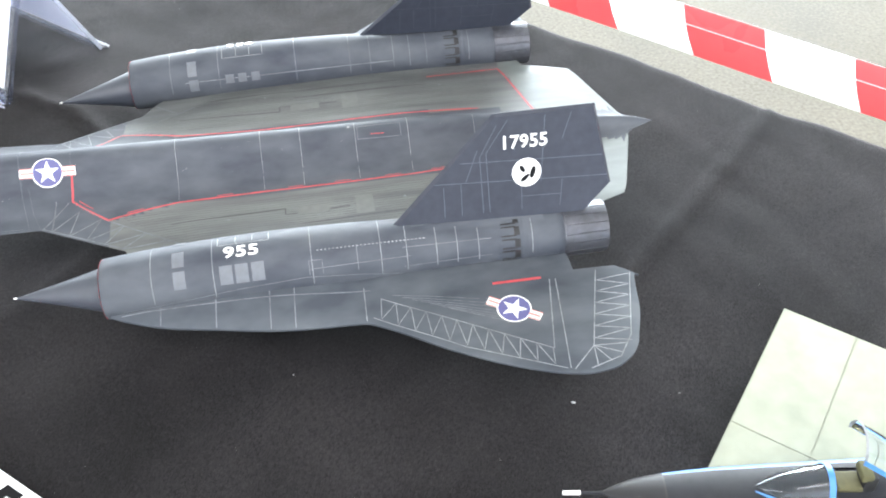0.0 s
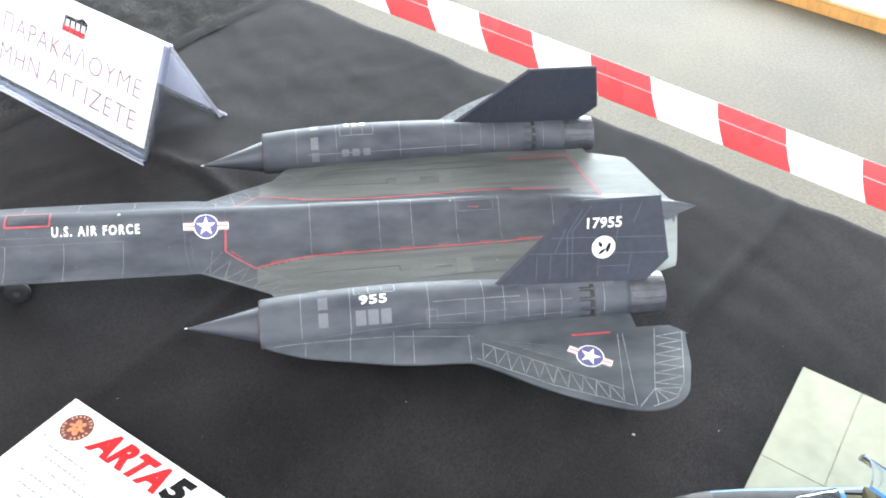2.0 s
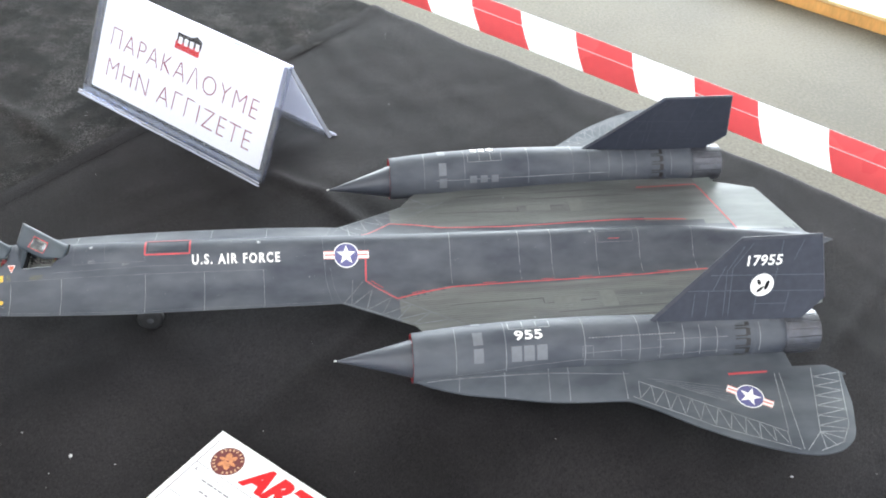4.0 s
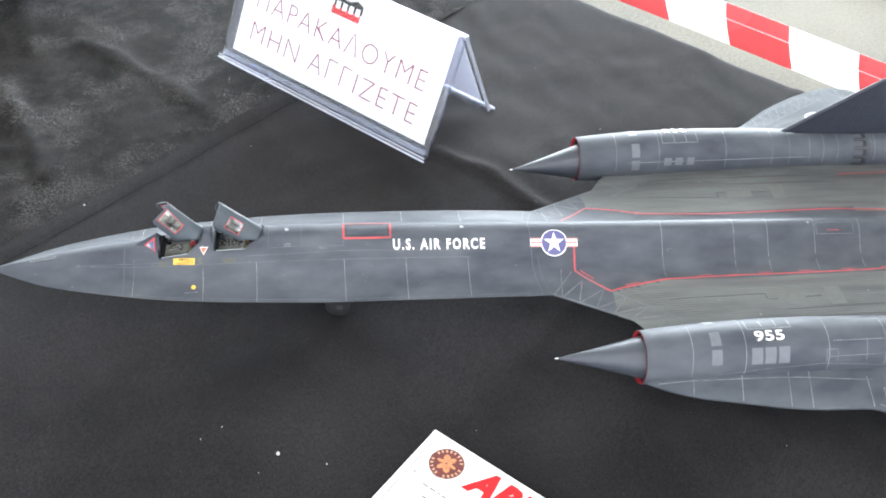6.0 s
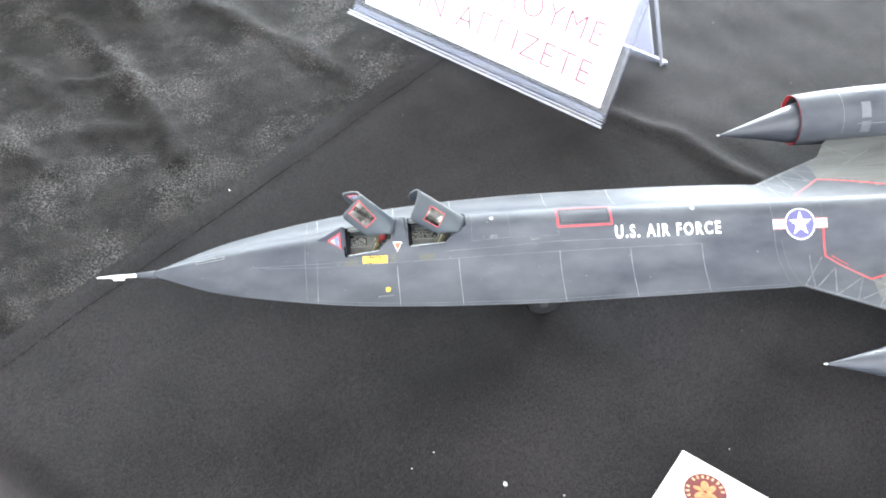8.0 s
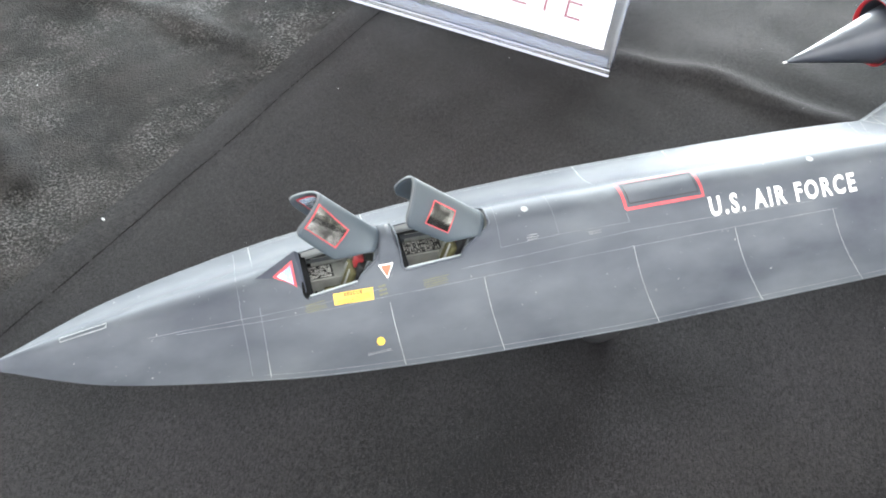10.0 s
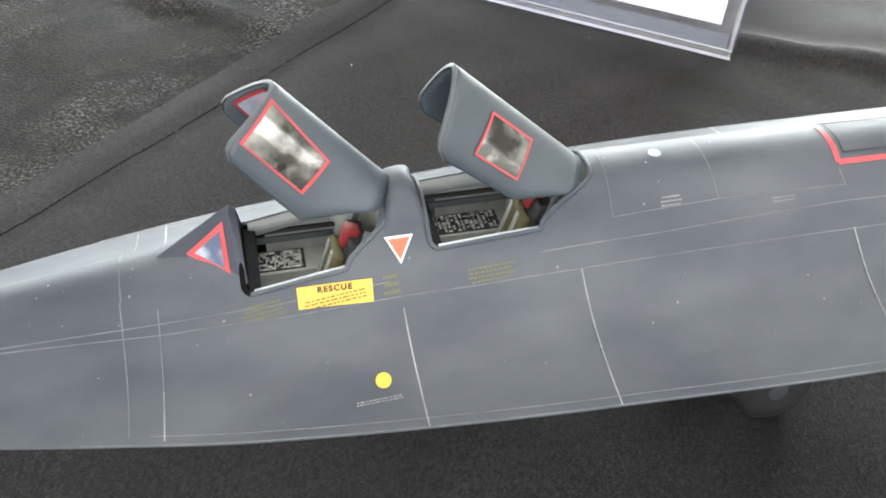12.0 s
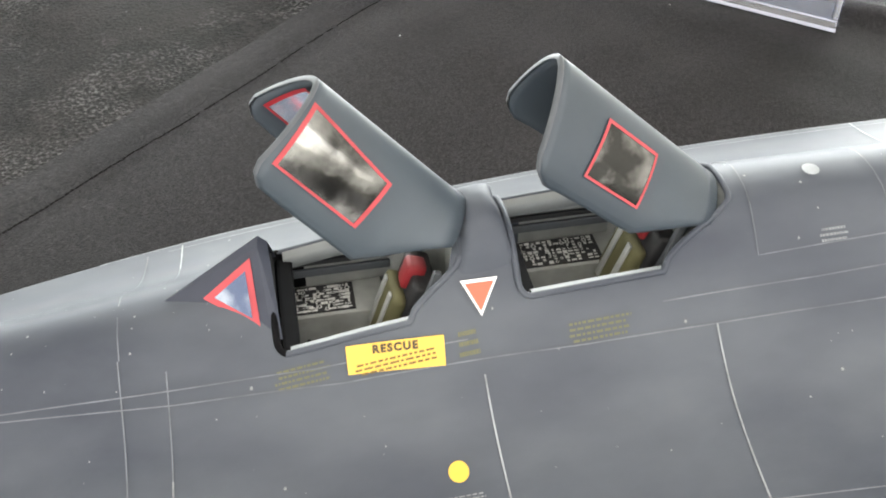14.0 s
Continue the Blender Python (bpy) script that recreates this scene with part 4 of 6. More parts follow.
for side in (-1, 1):
    shell, fin = SHELLS[side]
    flip = 1 if side < 0 else -1
    where = on_nacelle(side)
    out, inward = (0, side * 0.6, 1), (0, -side * 0.6, 1)
    rings = []
    for x in (19.6, 20.97, 23.17, 24.74, 25.33, 26.02, 26.5, 27.0, 28.27):
        rings.append([(x, t) for t in range(0, 100, 15)])
    lines("frame_line", rings, MIDLINE, where, 0.019, shell, vscale=NAC_V, outward=out)
    lines("frame_line", [[(x, -t) for x, t in p] for p in rings], FAINT, where, 0.019, shell, vscale=NAC_V, outward=inward)
    water = [[(18.7, 104), (20, 92), (21.5, 80), (23, 75), (24.2, 84), (25.2, 98)], [(23.1, 62), (25.4, 62)], [(23.1, 72), (23.1, 48), (23.4, 48), (23.4, 72)], [(24.2, 30), (24.2, 75)], [(25.24, 82), (27.3, 82)], [(25.24, 45), (27.3, 47)]]
    lines("seam_line", [[(x, -a) for x, a in p] for p in ([(20, 70), (26, 72)], [(21.1, 0), (22.25, 0), (22.25, 27), (21.1, 27), (21.1, 0)], [(21.5, 4), (21.5, 24)], [(21.88, 4), (21.88, 24)])], MIDLINE, where, 0.018, shell, vscale=NAC_V, outward=inward)
    lines("seam_line", water, FAINT, where, 0.018, shell, vscale=NAC_V, outward=out)
    lines("rivets", [[(23.3 + 0.09 * k, 32), (23.34 + 0.09 * k, 32)] for k in range(28)], CHALK, where, 0.03, shell, vscale=NAC_V, outward=out, kind="stuff")
    trio = [[(x, 38), (x + 0.29, 38), (x + 0.29, 69), (x, 69)] for x in (21.11, 21.46, 21.82)]
    pair = [[(20.08, 1), (20.35, 1), (20.35, 30), (20.08, 30)], [(20.08, 37), (20.35, 37), (20.35, 67), (20.08, 67)]]
    inside = [[(x, -62), (x + 0.24, -62), (x + 0.24, -80), (x, -80)] for x in (21.14, 21.5, 21.88)] + [[(20.09, -25), (20.35, -25), (20.35, -58), (20.09, -58)], [(20.1, -65), (20.36, -65), (20.36, -90), (20.1, -90)]]
    for polys, face in ((trio + pair, out), (inside, inward)):
        for poly in polys:
            part("access_panel", decal([poly], where, 0.012, 0.12, face, NAC_V), PATCH, shell)
    digits = text_mesh("955", 0.28, 0.022, 1.05)
    span = max(v.co.x for v in digits.verts) - min(v.co.x for v in digits.verts)
    turned(digits, Matrix.Diagonal((0.78 / span, 1, 1, 1)))
    letters = placed(digits, 21.62, -16 * flip, 0 if side < 0 else 180, NAC_V)
    upside = (lambda x, v: where(x, -v)) if side < 0 else (lambda x, v: where(x, v))
    part("lettering", draped(letters, upside, 0.014, 0.1, out, NAC_V), WHITE, shell, "white block numerals")
    # outer wing
    wing = [o for o in jet.children if o.name.startswith("outer_wing")][0 if side < 0 else 1]
    skin = on_outer(side)
    insignia(skin, 27.52, side * 6.37, 0.36, 0.36, 0.64, 32 * side, wing)
    zig, n = [], 22
    for k in range(n + 1):
        t = k / n
        lead = (24.4 + 3.85 * t, 5.9 + 2.2 * t + 0.16 * math.sin(math.pi * t))
        back = (24.62 + 3.5 * t, 5.53 + 2.05 * t)
        zig.append((lead if k % 2 else back))
    paths = [zig, [(24.62, 5.53), (28.15, 7.6)], [(24.4, 5.93), (26.3, 7.2), (28.3, 8.17)], [(28.64, 5.62), (28.37, 8.18)], [(28.5, 5.62), (28.15, 7.6)], [(24.26, 5.2), (24.25, 5.96)]]
    tip = []
    for k in range(13):
        t = k / 12
        tip.append((29.6 - 0.6 * t, 5.65 + 2.0 * t) if k % 2 else (30.35 - 0.5 * t, 5.7 + 1.95 * t))
    paths += [tip, [(29.62, 5.5), (29.0, 7.68)], [(30.4, 5.65), (29.88, 7.5), (29.5, 8.05), (28.8, 8.26)], [(29.0, 7.68), (28.45, 8.22)]]
    paths += [[(29.0, 7.68), p] for p in ((29.74, 7.72), (29.55, 7.95), (29.28, 8.15), (28.95, 8.24))]
    # far wing's lines drawn thinner and dimmer, as if washed out by window sheen
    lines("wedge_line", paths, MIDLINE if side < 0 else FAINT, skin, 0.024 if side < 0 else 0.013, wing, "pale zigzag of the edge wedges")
    fibre = [[(24.9 + 0.2 * k, 5.5 + 0.1 * k), (26.8 + 0.1 * k, 5.95 + 0.13 * k)] for k in range(7)]
    lines("corrugation", fibre, FAINT, skin, 0.014, wing)
    flare = [[(x, 4.93), (x - 0.04, outer_edge(x) - 0.03)] for x in (19.7, 20.94, 22.15, 22.7)] + [[(x, NAC_Y + 0.74 + 0.25 * (x - 18.6) / 5) for x in np.linspace(18.8, 24.4, 24)]]
    lines("frame_line", flare, FAINT, skin, 0.026, wing)
    lines("walkway_line", [[(27.18, 5.56), (28.32, 5.545)]], RED, skin, 0.07, wing, "short red line")
    # fins, both faces
    for face in (1, -1):
        plane = on_fin(side, face)
        o = (0, side * face, 0.1)
        seams = [[(27.35, 3.02), (27.30, 4.44), (27.80, 5.15)], [(27.20, 3.02), (27.15, 4.35), (27.55, 5.06)], [(26.10, 3.82), (30.10, 3.64)], [(28.10, 3.02), (28.10, 3.68)], [(26.30, 3.02), (26.30, 3.73)], [(29.00, 3.02), (29.05, 3.64)], [(26.70, 3.02), (26.70, 3.77)], [(26.70, 4.26), (30.00, 4.13)], [(28.55, 3.64), (28.65, 5.19)], [(29.05, 4.62), (29.25, 5.19)], [(26.80, 3.77), (27.10, 4.53)], [(28.10, 3.33), (29.05, 3.30)]]
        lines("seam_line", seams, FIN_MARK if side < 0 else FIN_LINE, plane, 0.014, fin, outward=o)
    plane, o = on_fin(side, 1), (0, side, 0.1)
    digits = text_mesh("17955", 0.32, 0.02, 1.04, 1.0)
    if side > 0:
        turned(digits, Matrix.Diagonal((-1, 1, 1, 1)))
    part("lettering", draped(placed(digits, 28.2, 4.64), plane, 0.012, 0.3, o), WHITE, fin, "white block serial numerals")
    badge = part("badge", decal([disc(28.22, 3.9, 0.34)], plane, 0.012, 0.3, o), WHITE, fin, "white round badge with dark strokes")
    part("badge_mark", decal([turn2(disc(0, 0, 0.1, 16, 0.05), 28.12, 3.99, 30), turn2(disc(0, 0, 0.05, 14, 0.13), 28.18, 3.77, 40), turn2(disc(0, 0, 0.15, 16, 0.06), 28.36, 3.89, -15)], plane, 0.017, 0.3, o), INK_B, badge)


# ---- cockpits and canopies ----
COAMING = surface("grey cockpit rim", (0.068, 0.075, 0.083), 0.6, vary=0.15, grain=300, bump=0.05)
TUB = surface("grey-green cockpit wall", (0.28, 0.29, 0.275), 0.65, vary=0.35, grain=260, stain=60)
OLIVE = surface("olive seat cushion", (0.085, 0.08, 0.035), 0.8, vary=0.35, grain=300, stain=80)
SEAT_RED = surface("red headrest", (0.22, 0.010, 0.014), 0.6, vary=0.15)
LEDGE = surface("light grey sill paint", (0.20, 0.21, 0.21), 0.55, vary=0.15, grain=200, bump=0)
DEAD_BLACK = surface("dead matt black", (0.006, 0.006, 0.0065), 0.9, vary=0.3, bump=0.05, specular=0.05)
DIAL = surface("white switch paint", (0.58, 0.58, 0.56), 0.6, vary=0.4, grain=700, bump=0)
ORANGE = surface("orange-red marking", (0.75, 0.10, 0.05), 0.5, bump=0)
# pale patches in the pane's colour stand in for bright reflections
MIRRORPANE = surface("smoky pane with painted reflections", (0.075, 0.073, 0.07), 0.1, 0.9, vary=0.4, grain=220, stain=70, bump=0.1, second=(0.36, 0.355, 0.34), band=(0.40, 0.68))


# bluish-white blotches painted as the sky's reflection in the glass
SKYPANE = surface("bluish pane with painted sky reflection", (0.20, 0.25, 0.40), 0.12, 0.8, vary=0.3, grain=150, stain=90, bump=0.05, second=(0.62, 0.68, 0.80), band=(0.42, 0.6))


def skin_at(x, y):
    return top_skin(x, y)


def rim_path(n, out=0.0, steps=10):
    """The edge of a cockpit's opening, as (x, y), grown outward."""
    (a, b), (back, flat), w = COCKPITS[n], SWEEP[n], INNER + out
    near = [(a - out + 0.07 * (1 - math.cos(t)), w - 0.07 * (1 - math.sin(t))) for t in [math.pi / 2 * k / 5 for k in range(6)]]
    side = [(a + (b - a) * k / 8, w) for k in range(1, 8)]
    rear = [(b + out + back * ease((INNER - y) / (INNER - flat)), y + out * ease(y / INNER)) for y in [INNER * (1 - k / steps) for k in range(steps + 1)]]
    front = [(a - out, (w - 0.07) * k / 6) for k in range(6)]
    half = front + near + side + rear
    return half + [(x, -y) for x, y in half[-2:0:-1]]


def tube(path, r, flat=1.0):
    """A thin rounded edge along a closed path."""
    path = [Vector(p) for p in path]
    rings = []
    for i, p in enumerate(path):
        way = (path[(i + 1) % len(path)] - path[i - 1]).normalized()
        out = way.cross(Vector((0, 0, 1))).normalized()
        up = out.cross(way)
        rings.append([p + out * math.cos(k * math.pi / 4) * r + up * math.sin(k * math.pi / 4) * r * flat for k in range(8)])
    return loft(rings + rings[:1], closed=True)


for n, (a, b) in enumerate(COCKPITS):
    # tub: its walls follow the opening's edge
    lift = (-0.07, 0.08)[n]
    end = b + SWEEP[n][0]
    floor_z = 1.78 + lift
    rim = rim_path(n)
    ring_pts = [[(x, y, skin_at(x, y) - 0.012) for x, y in rim], [(x, y * 0.97, floor_z) for x, y in rim]]
    walls = loft(ring_pts, closed=True)
    # front faces: dead black in the fore tub, body paint in the aft one
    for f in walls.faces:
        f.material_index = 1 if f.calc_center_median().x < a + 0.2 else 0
    tub = part("cockpit_tub", walls, TUB, jet, smooth=False, extra=((DEAD_BLACK, PAINT)[n],))
    part("tub_floor", mesh(ring_pts[1], [tuple(range(len(rim)))]), BLACK, tub, smooth=False)
    # side consoles with switch panels
    for side in (-1, 1):
        top = 2.2 + lift
        y0, y1 = sorted((side * (INNER - 0.01), side * 0.13))
        console = part("console", box(a + 0.02, end - 0.42, y0, y1, floor_z, top, 0.012), TUB, tub, smooth=False)
        part("switch_panel", box(a + 0.03, end - 0.62, y0 + 0.03, y1 - 0.03, top, top + 0.012), BLACK, console, smooth=False)
        rnd = random.Random(n * 7 + side)
        polys = []
        for i in range(17):
            for j in range(8):
                u, v = a + 0.06 + (end - a - 0.72) * i / 16, y0 + 0.045 + 0.031 * j
                if rnd.random() < 0.75:
                    w, h = 0.006 + 0.012 * rnd.random(), 0.005 + 0.010 * rnd.random()
                    if rnd.random() < 0.25:
                        polys += ring(u, v, w * 0.7, w * 1.2, 10)
                    else:
                        polys.append([(u - w, v - h), (u + w, v - h), (u + w, v + h), (u - w, v + h)])
        part("console_marking", decal(polys, on_flat(top + 0.016), 0.0, 1.0), DIAL, console, kind="stuff")
        # raised switches and a lever on each console
        for k in range(5):
            u = a + 0.1 + (end - a - 0.8) * rnd.random()
            v = rnd.uniform(y0 + 0.06, y1 - 0.06)
            part("switch", spun([(0, 0.012), (0.03, 0.01), (0.04, 0.004)], (u, v, top + 0.01), "z", 8), BLACK, console)
        # a ribbed wall panel and, under the sill, a black strip painting the gap's shade
        part("wall_panel", box(a + 0.05, end - 0.35, side * (INNER - 0.03) - 0.012, side * (INNER - 0.03) + 0.012, top + 0.1, top + 0.16, 0.006), COAMING, tub, smooth=False)
        part("wall_shadow_gap", box(a + 0.04, end - 0.32, side * (INNER - 0.03) - 0.014, side * (INNER - 0.03) + 0.014, top + 0.2, top + 0.235, 0.004), BLACK, tub, smooth=False)
    # the broad light sills on both sides
    for side in (-1, 1):
        sill = [[(x, side * (INNER - d), skin_at(x, INNER) + z) for x in np.linspace(a + 0.06, b + 0.02, 8)] for d, z in ((-0.005, 0.0), (0.05, -0.02), (0.06, -0.035), (0.06, -0.11), (0.01, -0.12))]
        part("sill_ledge", loft(sill), LEDGE, tub, "light grey sill")
    # instrument panel with dials
    panel = Matrix.Translation((a + 0.05, 0, 2.32 + lift)) @ Matrix.Rotation(0.2, 4, "Y")
    board = part("instrument_panel", turned(box(-0.07, 0.04, -0.43, 0.43, -0.3, 0.16, 0.02), panel), DEAD_BLACK, tub, smooth=False)
    for k in range(9):
        y, z = -0.28 + 0.14 * (k % 5), 0.06 - 0.11 * (k // 5)
        part("dial", turned(spun([(0.035, 0.045), (0.044, 0.042), (0.044, 0.032)], (0, y, z), "x", 14, False), panel), DIAL, board)
    for k in range(6):
        part("knob", spun([(0, 0.02), (0.03, 0.018), (0.045, 0.008)], (a + 0.12 + 0.05 * (k % 2), -0.4 + 0.035 * k, 2.24 + lift + 0.03 * (k % 3)), "z", 8), DEAD_BLACK if k % 3 else DIAL, board)
    # ejection seat, leaning back
    lean = Matrix.Translation((b - 0.03, 0, 2.02 + lift)) @ Matrix.Rotation(0.34, 4, "Y")
    seat = part("seat", turned(box(-0.09, 0.07, -0.2, 0.2, 0.0, 0.62, 0.03), lean), BLACK, tub)
    part("back_cushion", turned(box(-0.18, -0.08, -0.17, 0.17, 0.02, 0.47, 0.04), lean), OLIVE, seat)
    part("seat_cushion", box(b - 0.44, b - 0.06, -0.17, 0.17, 1.9 + lift, 2.02 + lift, 0.035), OLIVE, seat)
    part("headrest", turned(box(-0.13, 0.0, -0.065, 0.065, 0.49, 0.68, 0.025), lean), SEAT_RED, seat)
    for s in (-1, 1):
        part("seat_rail", turned(box(-0.02, 0.03, s * 0.21 - 0.02, s * 0.21 + 0.02, 0, 0.78, 0.008), lean), COAMING, seat)
        part("harness", turned(box(-0.195, -0.178, s * 0.085 - 0.025, s * 0.085 + 0.025, 0.06, 0.46, 0.004), lean), TUB, seat)
    # coaming: a thin raised edge all round
    edge = tube([(x, y, skin_at(x, y) + 0.004) for x, y in rim_path(n, 0.016)], 0.021, 0.9)
    for f in edge.faces:
        f.material_index = 1 if n == 0 and f.calc_center_median().x < a + 0.03 else 0
    part("coaming", edge, PAINT, jet, "thin raised edge", extra=(DEAD_BLACK,))


def lean_in(v):
    """Share of a canopy's half width at a share of its height: flat sides and a round ridge."""
    return max(0.0, 1 - max(0.0, (v - 0.1) / 0.9) ** 1.25) ** 0.62


def gable(half, n=12):
    """A canopy's cross-section (y, share of its height): sides leaning in to a rounded ridge."""
    vs = [0, 0.04, 0.08, 0.1] + [0.1 + 0.9 * math.sin(math.pi / 2 * k / n) for k in range(1, n + 1)]
    near = [(-half * lean_in(v), v) for v in vs]
    return near + [(-y, v) for y, v in near[-2::-1]]


# fixed fairing between the cockpits, rising a little over the spine
rows = []
for x, h, w in ((6.97, -0.02, 0.3), (7.03, 0.03, 0.32), (7.05, 0.13, 0.33), (7.09, 0.165, 0.34), (7.2, 0.17, 0.34), (7.27, 0.16, 0.33), (7.31, 0.13, 0.32), (7.33, -0.02, 0.3)):
    rows.append([(7.17 + (x - 7.17) * (0.72 + 0.45 * abs(t) ** 1.5), w * t, skin_at(x, w * t) - 0.01 + (h + 0.01) * (1 - abs(t) ** 3) ** 0.8) for t in [k / 10 for k in range(-10, 11)]])
hump = part("canopy_pylon", loft(rows), PAINT, jet)
part("hinge_block", box(7.0, 7.06, -0.1, 0.1, 2.98, 3.06, 0.012), COAMING, hump)


def on_flank(pts, lift):
    return mesh([on_deck(x, y) + normal_at(on_deck, x, y, 1e-3, (0, 0, 1)) * lift for x, y in pts], [(0, 1, 2)])


for side in (-1, 1):
    part("warning_triangle", on_flank([(6.998, side * 0.352), (7.224, side * 0.366), (7.1, side * 0.517)], 0.02), WHITE, hump, "white-edged red warning triangle", smooth=False)
    part("triangle_centre", on_flank([(7.025, side * 0.37), (7.197, side * 0.38), (7.1, side * 0.495)], 0.026), ORANGE, hump, smooth=False)


# windscreen: a sharp vee of two panes
ridge0, ridge1 = (5.21, 0, skin_at(5.21, 0) - 0.01), (5.85, 0, 2.97)
base = [(5.86, s * 0.385, skin_at(5.86, 0.385) - 0.02) for s in (-1, 1)]
shoulder = [(5.84, s * 0.05, 2.93) for s in (-1, 1)]
verts = [ridge0, ridge1, base[0], base[1], shoulder[0], shoulder[1], (5.9, 0, 2.92), (5.92, -0.385, base[0][2]), (5.92, 0.385, base[1][2])]
ws = mesh(verts, [(0, 2, 4), (0, 4, 1), (0, 1, 5), (0, 5, 3), (1, 4, 6), (1, 6, 5), (4, 2, 7, 6), (5, 6, 8, 3)])
bmesh.ops.recalc_face_normals(ws, faces=ws.faces)
screen = part("windscreen", ws, FIN, jet, smooth=False)


def on_triangle(p, q, r, lift):
    """Barycentric placing on a flat triangle, raised along its normal."""
    p, q, r = Vector(p), Vector(q), Vector(r)
    n = (q - p).cross(r - p).normalized()
    n = n if n.z > 0 else -n
    return lambda u, v: p + (q - p) * u + (r - p) * v + n * lift


for s in (0, 1):
    where = on_triangle(ridge0, base[s], shoulder[s], 0.0)
    corners = [(0.2, 0.22), (0.84, 0.075), (0.07, 0.85)]
    mid = [sum(c[k] for c in corners) / 3 for k in (0, 1)]
    for name, share, lift, m in (("pane_frame", 1.0, 0.008, RED), ("pane", 0.66, 0.014, SKYPANE)):
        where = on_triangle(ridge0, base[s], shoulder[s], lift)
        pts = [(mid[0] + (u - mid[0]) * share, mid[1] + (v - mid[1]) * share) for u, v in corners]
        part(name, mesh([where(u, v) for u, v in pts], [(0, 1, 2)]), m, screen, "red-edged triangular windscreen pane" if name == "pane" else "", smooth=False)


def canopy(hinge, tilt, ridge, low_front, low_back, rear, half, window):
    """An open canopy. Along its length f (forward) and height h from the ridge's rear end; tilt in degrees."""
    ca, sa = math.cos(radians(tilt)), math.sin(radians(tilt))

    def at(f, h, y):
        return Vector((hinge[0] - f * ca + h * sa, y, hinge[1] + f * sa + h * ca))

    def bottom(f):
        return float(np.interp(f, [rear[0], low_back[0], low_front[0]], [rear[1], low_back[1], low_front[1]]))

    def section(f, wide, drop):
        low = bottom(f)
        taper = 0.8 + 0.2 * ease((f - rear[0]) / 0.5)
        pts = []
        for y, v in gable(wide * taper):
            pts.append((f + (ridge - low_front[0]) * v * ease((f - 0.5) / 0.6) - 0.1 * max(0.0, 1 - v / 0.2) ** 2 * ease((f - low_front[0] + 0.25) / 0.25), low + (drop - low) * v, y))
        return pts

    def skin_rows(wide, drop):
        return [[at(*p) for p in section(f, wide, drop)] for f in np.r_[np.linspace(rear[0], low_back[0], 6), np.linspace(low_back[0] + 0.06, low_front[0], 14)]]

    outer, inner = skin_rows(half, 0.0), skin_rows(half - 0.036, -0.036)
    n = len(outer[0])
    bm = bmesh.new()
    vo, vi = ([[bm.verts.new(p) for p in row] for row in rows] for rows in (outer, inner))
    for i in range(len(outer) - 1):
        for j in range(n - 1):
            bm.faces.new((vo[i][j], vo[i][j + 1], vo[i + 1][j + 1], vo[i + 1][j]))
            bm.faces.new((vi[i][j + 1], vi[i][j], vi[i + 1][j], vi[i + 1][j + 1]))
        for j in (0, n - 1):
            bm.faces.new((vo[i][j], vi[i][j], vi[i + 1][j], vo[i + 1][j]))
    for i in (0, len(outer) - 1):
        for j in range(n - 1):
            bm.faces.new((vo[i][j], vi[i][j], vi[i][j + 1], vo[i][j + 1]))
    bmesh.ops.recalc_face_normals(bm, faces=bm.faces)
    lid = part("canopy", bm, LID_PAINT, jet, "open blue-black canopy with red-edged windows")
    def on_lid(s):
        def where(f, v):
            low = bottom(f)
            taper = 0.8 + 0.2 * ease((f - rear[0]) / 0.5)
            y = half * taper * lean_in(v)
            return at(f + (ridge - low_front[0]) * v * ease((f - 0.5) / 0.6), low * (1 - v), s * y)
        return where

    for s in (-1, 1):
        mid = [sum(p[k] for p in window) / 4 for k in (0, 1)]
        hole = [(mid[0] + (f - mid[0]) * 0.915, mid[1] + (h - mid[1]) * 0.905) for f, h in window]
        edge = [[window[k], window[(k + 1) % 4], hole[(k + 1) % 4], hole[k]] for k in range(4)]
        part("window_frame", decal(edge, on_lid(s), 0.014, 0.09, (0, s, 0.3), 1.0), RED, lid)
        part("window", decal([hole], on_lid(s), 0.011, 0.09, (0, s, 0.3), 1.0), MIRRORPANE, lid, "canopy window with painted reflections")
        part("inner_frame", decal(edge, on_lid(s), -0.062, 0.09, (0, s, 0.3), 1.0), INLET_RED, lid)
        part("inner_pane", decal([hole], on_lid(s), -0.058, 0.09, (0, s, 0.3), 1.0), SKYPANE, lid)
    part("front_frame", mesh([p for p in outer[-1]] + [p for p in inner[-1]] + [p + Vector((-0.012, 0, 0.012)) for p in outer[-1]] + [p + Vector((-0.012, 0, 0.012)) for p in inner[-1]], [(2 * n + j, 2 * n + j + 1, 3 * n + j + 1, 3 * n + j) for j in range(n - 1)] + [(j, j + 1, 2 * n + j + 1, 2 * n + j) for j in range(n - 1)]), COAMING, lid)
    return lid


canopy((7.05, 3.12), 48.7, 1.12, (1.175, -0.551), (0.351, -0.596), (-0.08, -0.19), 0.36, [(1.16, 0.87), (0.455, 0.75), (0.49, 0.27), (1.14, 0.27)])
canopy((8.62, 3.075), 42.2, 1.31, (1.146, -0.551), (0.356, -0.50), (-0.105, -0.195), 0.38, [(0.825, 0.84), (0.465, 0.84), (0.44, 0.28), (0.86, 0.28)])


# ---- things on the table ----
def flat_map(origin, e, d, z):
    """(u along e, v against d) on a level sheet."""
    return lambda u, v: Vector((origin[0] + e[0] * u - d[0] * v, origin[1] + e[1] * u - d[1] * v, z))


